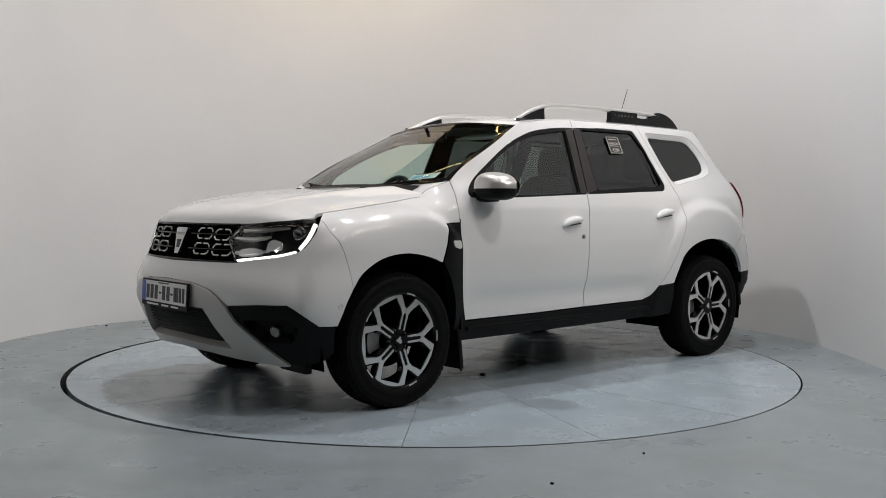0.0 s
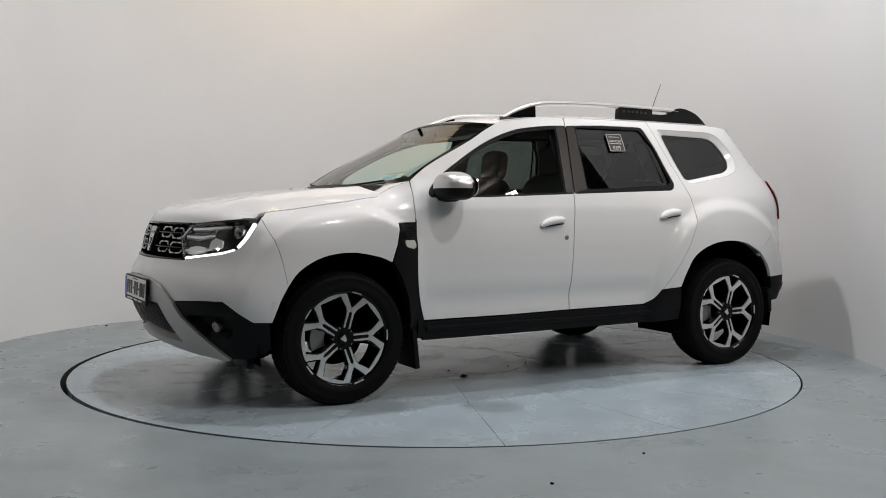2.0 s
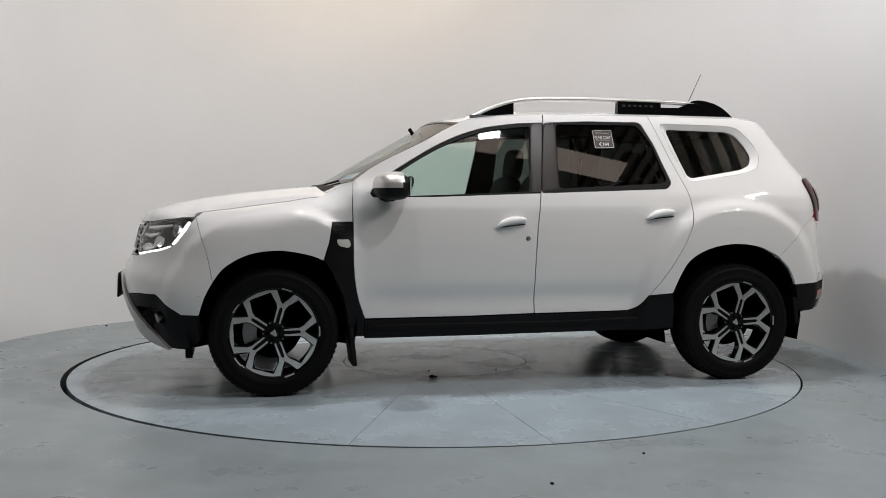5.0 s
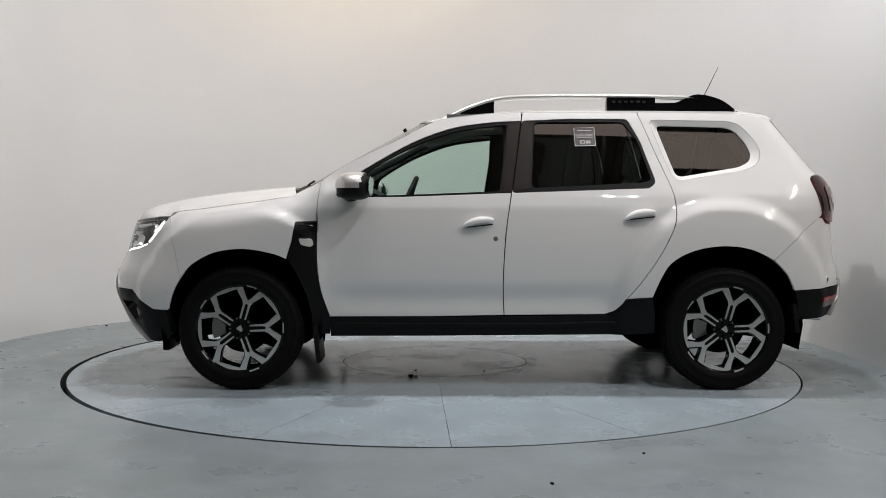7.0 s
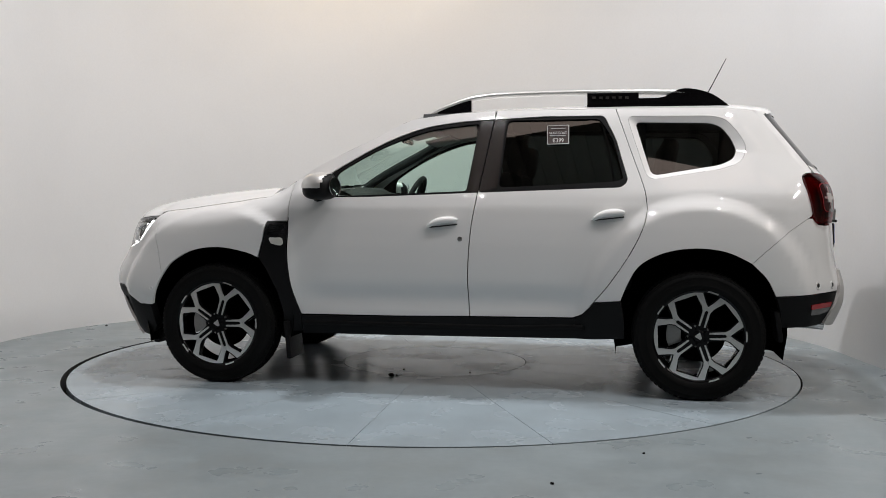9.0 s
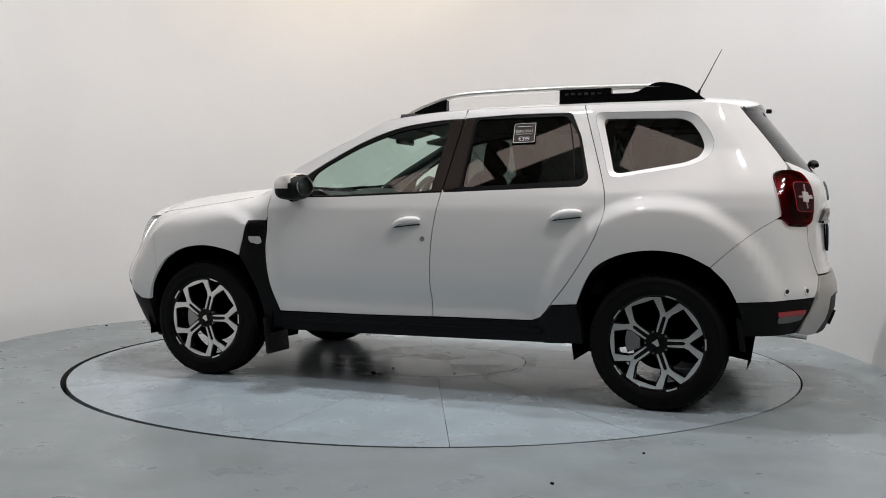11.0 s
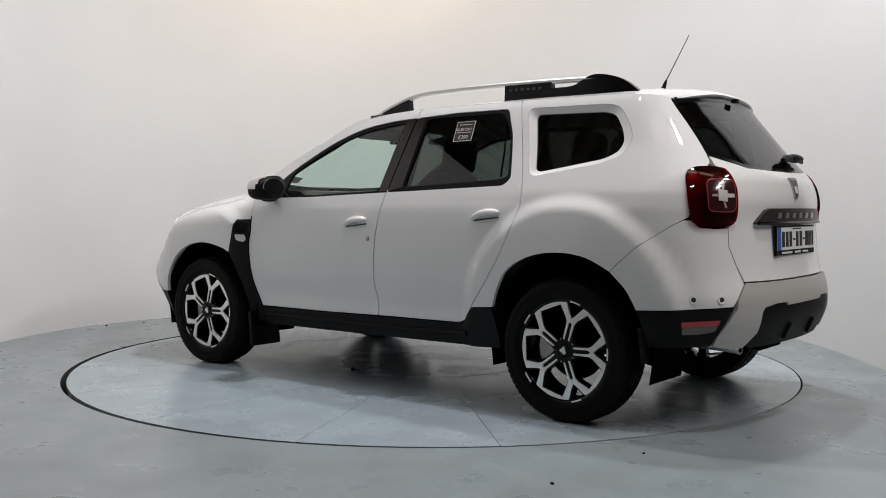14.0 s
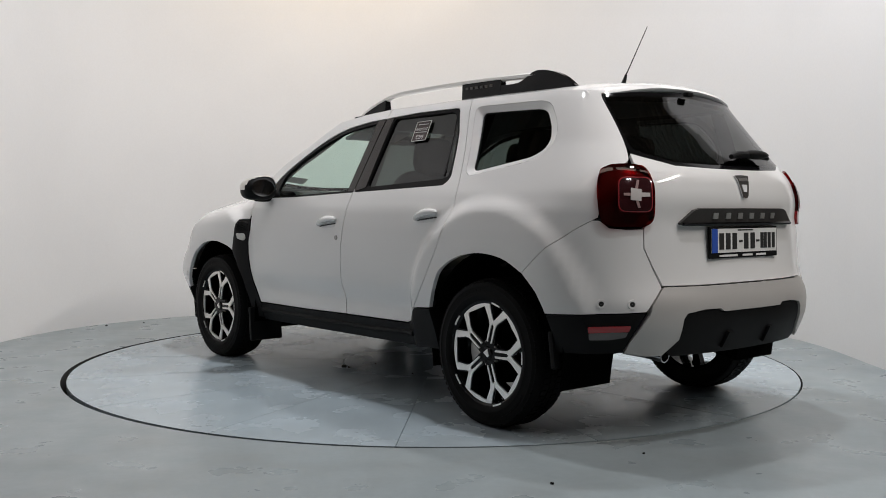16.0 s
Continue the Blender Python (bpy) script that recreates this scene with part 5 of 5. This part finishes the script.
        panel("lamp_core", "tail", core(0.060, 0.068, 0.03), M_COREGREY, tl, lift=0.0145, flange=0.004, gap=0, step=0.02)
        ring_panel("light_guide", "tail", core(0.063, 0.071, 0.03), core(0.059, 0.067, 0.028), M_GUIDE, tl, 1, 0.0150, 0.0155)
        arms = (((-0.020, -0.022), (0.018, -0.026), (0.020, 0.020), (-0.018, 0.024)),
                ((0.014, -0.009), (0.052, -0.008), (0.052, 0.007), (0.014, 0.008)),
                ((-0.044, -0.005), (-0.016, -0.006), (-0.016, 0.006), (-0.044, 0.005)),
                ((-0.004, 0.018), (0.006, 0.018), (0.013, 0.058), (0.004, 0.058)),
                ((-0.003, -0.020), (0.007, -0.020), (0.016, -0.052), (0.007, -0.054)))
        for k, arm in enumerate(arms):
            q = [(c[0] - s * a, c[1] + b) for a, b in arm]
            panel("lamp_cross", "tail", q, M_CROSS if k < 2 else M_COREPALE, tl, lift=0.0185 if k == 0 else 0.017, flange=0.004, gap=0, step=0.02)


M_GUIDE = material("red_light_guide", (0.30, 0.03, 0.035), 0.15, grain=0.1, coat=0.7)
M_REDBACK = material("deep_red_plastic", (0.16, 0.006, 0.010), 0.25, grain=0.2, scale=120)
M_COREGREY = material("smoked_red_plastic", (0.035, 0.008, 0.010), 0.12, grain=0.2, coat=0.6)
M_COREPALE = material("rosy_lamp_plastic", (0.38, 0.26, 0.25), 0.2, grain=0.1, coat=0.5)
M_CROSS = material("pale_lamp_cross", (0.62, 0.58, 0.56), 0.2, grain=0.1, coat=0.5)
build_nose()
build_tail()

# ---------------------------------------------------------------- wheels


def prism(bm, poly, y0, y1):
    a = [bm.verts.new((x, y0, z)) for x, z in poly]
    b = [bm.verts.new((x, y1, z)) for x, z in poly]
    n = len(poly)
    bm.faces.new(b)
    bm.faces.new(a[::-1])
    for k in range(n):
        bm.faces.new((a[k], a[(k + 1) % n], b[(k + 1) % n], b[k]))


def polar(r, deg):
    return (r * math.cos(radians(deg)), r * math.sin(radians(deg)))


def build_wheel():
    """One wheel about the origin; its outer face looks along +y."""
    w = new("wheel")
    w.parent = car
    bm = bmesh.new()
    lathe(bm, [(0.222, -0.098), (0.235, -0.104), (0.275, -0.110), (0.312, -0.104), (0.328, -0.090), (0.334, -0.06), (0.336, 0.0), (0.334, 0.06), (0.328, 0.090), (0.316, 0.102),
               (0.300, 0.107), (0.296, 0.1055), (0.275, 0.110), (0.262, 0.109), (0.258, 0.111), (0.246, 0.109), (0.236, 0.104), (0.228, 0.098), (0.222, 0.090)], 72)
    tyre = part("tyre", bm, M_RUBBER, w, "black rubber tyre")
    # tread blocks
    bm = bmesh.new()
    for k in range(72):
        for j, (y0, y1) in enumerate(((-0.102, -0.066), (-0.056, -0.022), (-0.014, 0.014), (0.022, 0.056), (0.066, 0.102))):
            a = 5.0 * k + (2.5 if j % 2 else 0)
            r0, r1 = (0.318, 0.3335) if j in (0, 4) else (0.330, 0.3395)
            vs = []
            for r, da in ((r0, 1.9), (r1, 1.7)):
                for y, d in ((y0, -da), (y1, -da), (y1, da), (y0, da)):
                    rr = r - (0.010 if (j == 4 and y == y1) or (j == 0 and y == y0) else 0)
                    x, z = polar(rr, a + d)
                    vs.append(bm.verts.new((x, y, z)))
            bm.faces.new(vs[4:])
            for i in range(4):
                bm.faces.new((vs[i], vs[(i + 1) % 4], vs[4 + (i + 1) % 4], vs[4 + i]))
    tagged(part("tread", bm, M_RUBBER, tyre, smooth=False), kind="stuff")
    # raised sidewall marks
    bm = bmesh.new()
    for base in (70, 250):
        for k in range(11):
            a = base + k * 5.0
            prism(bm, [polar(0.271, a), polar(0.271, a + 3.2), polar(0.288, a + 3.2), polar(0.288, a)], 0.107, 0.1105)
    tagged(part("sidewall_bar", bm, M_RUBBER, tyre, smooth=False), kind="stuff")
    bm = bmesh.new()
    lathe(bm, [(0.222, -0.09), (0.212, -0.08), (0.205, 0.0), (0.208, 0.06), (0.216, 0.088), (0.226, 0.098), (0.231, 0.099), (0.231, 0.092)], 72)
    rim = part("rim", bm, M_GLOSS, w, "black and machined alloy wheel rim")
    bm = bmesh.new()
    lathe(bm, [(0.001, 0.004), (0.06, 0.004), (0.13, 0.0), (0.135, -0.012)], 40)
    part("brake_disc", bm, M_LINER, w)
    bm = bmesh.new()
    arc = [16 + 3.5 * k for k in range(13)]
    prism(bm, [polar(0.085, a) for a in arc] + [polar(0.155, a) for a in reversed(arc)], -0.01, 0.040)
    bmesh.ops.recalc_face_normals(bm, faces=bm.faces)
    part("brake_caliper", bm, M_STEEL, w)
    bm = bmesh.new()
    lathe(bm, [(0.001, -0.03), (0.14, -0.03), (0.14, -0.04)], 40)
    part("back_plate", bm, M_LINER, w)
    yf = 0.088
    for k in range(5):
        a = 72.0 * k
        rot_ = Matrix.Rotation(-radians(a), 4, "Y")

        def spoke(nm, polys, y0, y1, mat, par, bev=0.0):
            bm = bmesh.new()
            for q in polys:
                prism(bm, q, y0, y1)
            bmesh.ops.recalc_face_normals(bm, faces=bm.faces)
            if bev:
                bmesh.ops.bevel(bm, geom=list(bm.edges), offset=bev, segments=1, affect="EDGES")
            bmesh.ops.transform(bm, matrix=rot_, verts=bm.verts)
            return part(nm, bm, mat, par, smooth=False)
        arm = []
        for s in (1, -1):
            arm.append([(0.118, s * 0.002), (0.140, s * 0.026), (0.196, s * 0.084), (0.221, s * 0.062), (0.2225, s * 0.052), (0.168, s * 0.016), (0.150, s * 0.002)])
        stem = [(0.030, -0.024), (0.122, -0.021), (0.142, -0.028), (0.150, 0.0), (0.142, 0.028), (0.122, 0.021), (0.030, 0.024)]
        body = [(0.025, -0.028), (0.125, -0.023), (0.148, -0.036), (0.205, -0.092), (0.222, -0.060), (0.222, -0.040), (0.160, 0.0), (0.222, 0.040), (0.222, 0.060), (0.205, 0.092), (0.148, 0.036), (0.125, 0.023), (0.025, 0.028)]
        spoke("spoke", [body], 0.045, yf - 0.004, M_GLOSS, rim)
        bars = [[(0.050, s * 0.0095), (0.127, s * 0.0080), (0.134, s * 0.0005), (0.152, s * 0.0005), (0.172, s * 0.017), (0.2175, s * 0.047), (0.2225, s * 0.052), (0.209, s * 0.080), (0.196, s * 0.074), (0.148, s * 0.029), (0.127, s * 0.0195), (0.052, s * 0.0175)][:: (1 if s > 0 else -1)]
                for s in (1, -1)]
        bars.append([polar(0.2235, a_) for a_ in (20.5, 26, 31, 36, 41, 46, 51.5)] + [polar(0.206, 51.6), polar(0.2005, 43), polar(0.1985, 36), polar(0.2005, 29), polar(0.206, 20.4)])
        spoke("machined_face", bars, yf - 0.005, yf + 0.002, M_ALLOY, rim)
        bm = bmesh.new()
        for j in range(6):
            a0, a1 = 6 + (-13 + j * 13 / 6 * 1.0) + 0.0, 6 + (-13 + (j + 1) * 13 / 6) + 0.0
            prism(bm, [polar(0.2235, a0 + 1), polar(0.2235, a1 + 1), polar(0.2305, a1 + 1), polar(0.2305, a0 + 1)], yf, yf + 0.0125)
        bmesh.ops.transform(bm, matrix=rot_, verts=bm.verts)
        part("machined_edge", bm, M_ALLOY, rim, smooth=False)
        bm = bmesh.new()
        x, z = polar(0.050, a + 36)
        lathe(bm, [(0.001, 0.012), (0.006, 0.012), (0.009, 0.004), (0.009, -0.02)], 8)
        bmesh.ops.translate(bm, vec=(x, yf - 0.018, z), verts=bm.verts)
        part("wheel_nut", bm, M_STEEL, rim)
    bm = bmesh.new()
    lathe(bm, [(0.001, yf + 0.003), (0.026, yf + 0.002), (0.031, yf - 0.006), (0.055, yf - 0.016), (0.066, yf - 0.03), (0.07, 0.03)], 36)
    cap = part("hub_cap", bm, M_GLOSS, rim)
    bm = bmesh.new()
    prism(bm, [(-0.016, 0.013), (0.016, 0.013), (0.006, -0.017), (-0.006, -0.017)], yf + 0.0015, yf + 0.0045)
    part("hub_mark", bm, M_ALLOY, cap, smooth=False)
    # seventeen-inch rim on a low sidewall
    for ob in w.children_recursive:
        for v in ob.data.vertices:
            rad = math.hypot(v.co.x, v.co.z)
            g = 1.055 - 0.040 * min(1.0, max(0.0, (rad - 0.232) / 0.1))
            v.co.x *= g
            v.co.z *= g
    return w


wheel = build_wheel()
for k, (wx, s, turn_) in enumerate(((1.337, 1, 38), (-1.337, 1, 38), (1.337, -1, 20), (-1.337, -1, 44))):
    m_ = Matrix.Translation((wx, s * 0.772, 0.338)) @ (pose(0, 0, 0, 0, turn_, 0) if s > 0 else pose(0, 0, 0, 0, turn_, 180))
    if k == 0:
        wheel.matrix_basis = m_
    else:
        copy_thing(wheel, m_)

# ---------------------------------------------------------------- underside and cabin


def build_cabin():
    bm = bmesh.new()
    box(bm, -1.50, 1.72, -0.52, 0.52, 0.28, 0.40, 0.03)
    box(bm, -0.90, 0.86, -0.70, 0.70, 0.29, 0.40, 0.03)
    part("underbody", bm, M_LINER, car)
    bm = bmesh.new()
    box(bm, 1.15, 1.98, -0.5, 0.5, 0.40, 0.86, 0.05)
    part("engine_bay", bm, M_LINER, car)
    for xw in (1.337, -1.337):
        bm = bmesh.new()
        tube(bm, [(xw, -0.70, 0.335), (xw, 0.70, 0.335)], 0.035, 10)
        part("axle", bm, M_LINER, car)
    for s in (1, -1):
        bm = bmesh.new()
        for x0, x1, z0 in ((-1.85, -0.92, 0.86), (-0.92, 0.92, 0.36)):
            sheet(bm, lambda x, z: (x, s * (float(side_y(x, z)) - 0.055), z), lin(x0, x1, 18), lin(z0, 1.055, 8))
        part("door_card", bm, M_CABIN, car)
        bm = bmesh.new()
        sheet(bm, lambda x, z: (x, s * (float(side_y(x, z)) - 0.05), z), lin(-0.12, -0.28, 4), lin(1.05, 1.53, 6))
        sheet(bm, lambda x, z: (x, s * (float(side_y(x, z)) - 0.05), z), lin(-0.93, -1.06, 4), lin(1.05, 1.53, 6))
        sheet(bm, lambda x, z: (x, s * (float(side_y(x, z)) - 0.05), z), lin(-1.56, -1.66, 3), lin(1.05, 1.50, 6))
        sheet(bm, lambda x, z: (x, s * (float(side_y(x, z)) - 0.05), z), lin(0.2, -1.6, 20), lin(1.50, 1.545, 3))
        part("pillar_lining", bm, M_CABIN, car)
        # A-pillar lining
        bm = bmesh.new()
        tube(bm, [(x - 0.03, s * (float(side_y(x, z)) - 0.055), z - 0.02) for x, z in A_PILLAR[::3]], 0.026, 8)
        part("pillar_lining", bm, M_CABIN, car)
    bm = bmesh.new()
    rows = []
    prof = ((1.02, 1.085), (0.85, 1.105), (0.70, 1.10), (0.62, 1.06), (0.60, 0.98), (0.66, 0.80), (0.70, 0.5))
    sheet(bm, lambda i, y: (prof[i][0] - 0.06 * (y / 0.7) ** 2, y, prof[i][1] + (0.035 * math.exp(-((abs(y) - 0.36) / 0.16) ** 2) if y < 0 and i in (1, 2, 3) else 0)), list(range(7)), lin(-0.70, 0.70, 25))
    part("dashboard", bm, M_CABIN, car, "dark grey dashboard")
    # the wheel stands before the driver, on the car's right
    sw = Matrix.Translation((0.46, -0.36, 1.03)) @ pose(0, 0, 0, 0, 66, 0)
    bm = bmesh.new()
    pts = [sw @ Vector((0.185 * math.cos(a), 0.185 * math.sin(a), 0)) for a in lin(0, 2 * math.pi, 33)]
    tube(bm, pts, 0.017, 8)
    for a in (0.1, math.pi - 0.1, -math.pi / 2):
        tube(bm, [sw @ Vector((0.18 * math.sin(a), 0.18 * math.cos(a), 0)), sw @ Vector((0, 0, -0.02))], 0.016, 6)
    bmesh.ops.create_uvsphere(bm, u_segments=16, v_segments=8, radius=1, matrix=sw @ Matrix.Translation((0, 0, -0.01)) @ Matrix.Diagonal((0.07, 0.08, 0.03, 1)))
    tube(bm, [sw @ Vector((0, 0, -0.02)), Vector((0.66, -0.36, 0.96))], 0.035, 8)
    part("steering_wheel", bm, M_CABIN, car, "black steering wheel")
    bm = bmesh.new()
    box(bm, 0.40, 0.425, -0.125, 0.125, 1.405, 1.470, 0.012)
    tube(bm, [(0.425, 0, 1.45), (0.46, 0, 1.50)], 0.012, 6)
    part("rear_view_mirror", bm, M_GLOSS, car)
    for y in (0.33, -0.33):
        bm = bmesh.new()
        box(bm, 0.16, 0.33, y - 0.19, y + 0.19, 1.455, 1.475, 0.008)
        bmesh.ops.rotate(bm, cent=(0.16, y, 1.465), matrix=Matrix.Rotation(radians(14), 3, "Y"), verts=bm.verts)
        part("sun_visor", bm, M_LINING, car)

    def seat(x, y, w, heads, tall):
        st = part("seat", _cushion((x + 0.25, y, 0.60), (0.27, w, 0.09), 0), M_SEAT, car, "charcoal cloth car seat")
        part("backrest", _cushion((x - 0.07, y, 0.93), (0.075, w, tall), -14), M_SEAT, st)
        for hy in heads:
            part("headrest", _cushion((x - 0.17, hy, 1.295), (0.050, 0.125, 0.105), -8), M_SEAT, st)
            bm = bmesh.new()
            for d in (-0.05, 0.05):
                tube(bm, [(x - 0.15, hy + d, 1.10), (x - 0.165, hy + d, 1.23)], 0.007, 6)
            part("headrest_post", bm, M_STEEL, st)

    def _cushion(c, h, tilt):
        bm = bmesh.new()
        bmesh.ops.create_uvsphere(bm, u_segments=24, v_segments=14, radius=1)
        for v in bm.verts:
            for i in range(3):
                v.co[i] = math.copysign(abs(v.co[i]) ** 0.55, v.co[i]) * h[i]
        bmesh.ops.transform(bm, matrix=Matrix.Translation(c) @ pose(0, 0, 0, 0, tilt, 0), verts=bm.verts)
        return bm
    seat(-0.16, 0.36, 0.25, (0.36,), 0.29)
    seat(-0.16, -0.36, 0.25, (-0.36,), 0.29)
    seat(-1.02, 0.0, 0.62, (0.38, 0.0, -0.38), 0.27)
    bm = bmesh.new()
    box(bm, -1.85, -1.22, -0.62, 0.62, 0.96, 0.98, 0.005)
    part("parcel_shelf", bm, M_CABIN, car)
    # card in the rear side window: title and price
    dd = [o for o in car.children if o.name.startswith("rear_door")][0]
    q = [(-0.523, 1.462), (-0.640, 1.465), (-0.643, 1.360), (-0.526, 1.357)]
    cardp = panel("price_card", "side", q, M_CARD, dd, 1, lift=-0.004, flange=0.002, gap=0, step=0.03, label="dark window card with white lettering")
    for (a, b), (c, d) in (((q[0], q[1]), (0.003, 0.003)), ((q[1], q[2]), (0, 0)), ((q[2], q[3]), (0, 0)), ((q[3], q[0]), (0, 0))):
        bm = bmesh.new()
        tube(bm, [on_skin("side", p, -0.002)[0] for p in (a, b)], 0.0018, 5)
        part("card_edge", bm, M_WHITE, cardp)

    def words(text, x, z, size, width):
        cu = bpy.data.curves.new("lettering", "FONT")
        cu.body, cu.size, cu.align_x, cu.extrude = text, size, "CENTER", 0.0003
        o = new("lettering", cu)
        me = bpy.data.meshes.new_from_object(o)
        bpy.data.objects.remove(o)
        me.materials.append(M_WHITE)
        xs = [v.co.x for v in me.vertices]
        k = width / (max(xs) - min(xs))
        p, n = on_skin("side", (x, z), -0.0015)
        t = on_skin("side", (x - 0.02, z), -0.0015)[0] - p
        t.normalize()
        up = n.cross(t)
        m = Matrix((t, up, n)).transposed().to_4x4()
        m.translation = p
        for v in me.vertices:
            v.co = m @ Vector((v.co.x * k, v.co.y, v.co.z))
        o = new("lettering", me)
        o.parent = cardp
    words("GLASS COAT", -0.581, 1.414, 0.022, 0.098)
    words("\u20ac399", -0.584, 1.368, 0.034, 0.062)
    for z, w in ((1.447, 0.04), (1.405, 0.045)):
        bm = bmesh.new()
        tube(bm, [on_skin("side", (-0.582 - w * k, z), -0.0022)[0] for k in (-1, 1)], 0.0022, 5)
        part("small_bar", bm, M_WHITE, cardp)


M_CARD = material("dark_card", (0.05, 0.032, 0.030), 0.4, grain=0.1)
build_cabin()

# ---------------------------------------------------------------- small litter


def crumb(name, x, y, r, seed, label):
    """A crumb of dirt lying at a place of the deck or floor."""
    rnd = random.Random(seed)
    bm = bmesh.new()
    bmesh.ops.create_icosphere(bm, subdivisions=2, radius=r)
    for v in bm.verts:
        v.co *= 0.75 + 0.5 * rnd.random()
        v.co.z = max(v.co.z * 0.7, -0.45 * r)
    bmesh.ops.translate(bm, vec=(0, 0, 0.45 * r), verts=bm.verts)
    o = finish(name, bm, M_RUBBER, smooth=False)
    o.location = (x, y, 0)
    return tagged(o, label, "litter", group="crumbs of dirt")


DECK_CRUMBS = [(crumb("dirt_crumb", x, y, r, k, "small black crumb of dirt on the turntable"), x, y)
               for k, (x, y, r) in enumerate(((0.145, 0.617, 0.016), (0.115, 0.600, 0.008), (0.118, 0.393, 0.007), (-0.30, 0.42, 0.006), (-1.55, 0.95, 0.006)))]
for k, (x, y, r) in enumerate(((0.43, -2.79, 0.007), (0.86, -2.36, 0.006), (-1.9, -2.4, 0.005), (-2.75, 1.75, 0.010), (-2.5, 1.95, 0.008))):
    crumb("dirt_crumb", x, y, r, 20 + k, "small dark crumb of dirt on the concrete floor")

# ---------------------------------------------------------------- movement


def motions():
    """The turntable and the car on it turn evenly about the pivot."""
    rows, deck = [], []
    for k in range(33):
        t = k * 0.5
        turn = pose(0, 0, 0, 0, 0, 220.08 - 5.667 * t)
        rows.append((t, turn @ pose(-0.260, 0.141, 0)))
        deck.append((t, turn))
    walk(car, rows)
    walk(turntable, deck)
    for o, x, y in DECK_CRUMBS:
        walk(o, [(t, m @ pose(x, y, 0)) for t, m in deck])


motions()
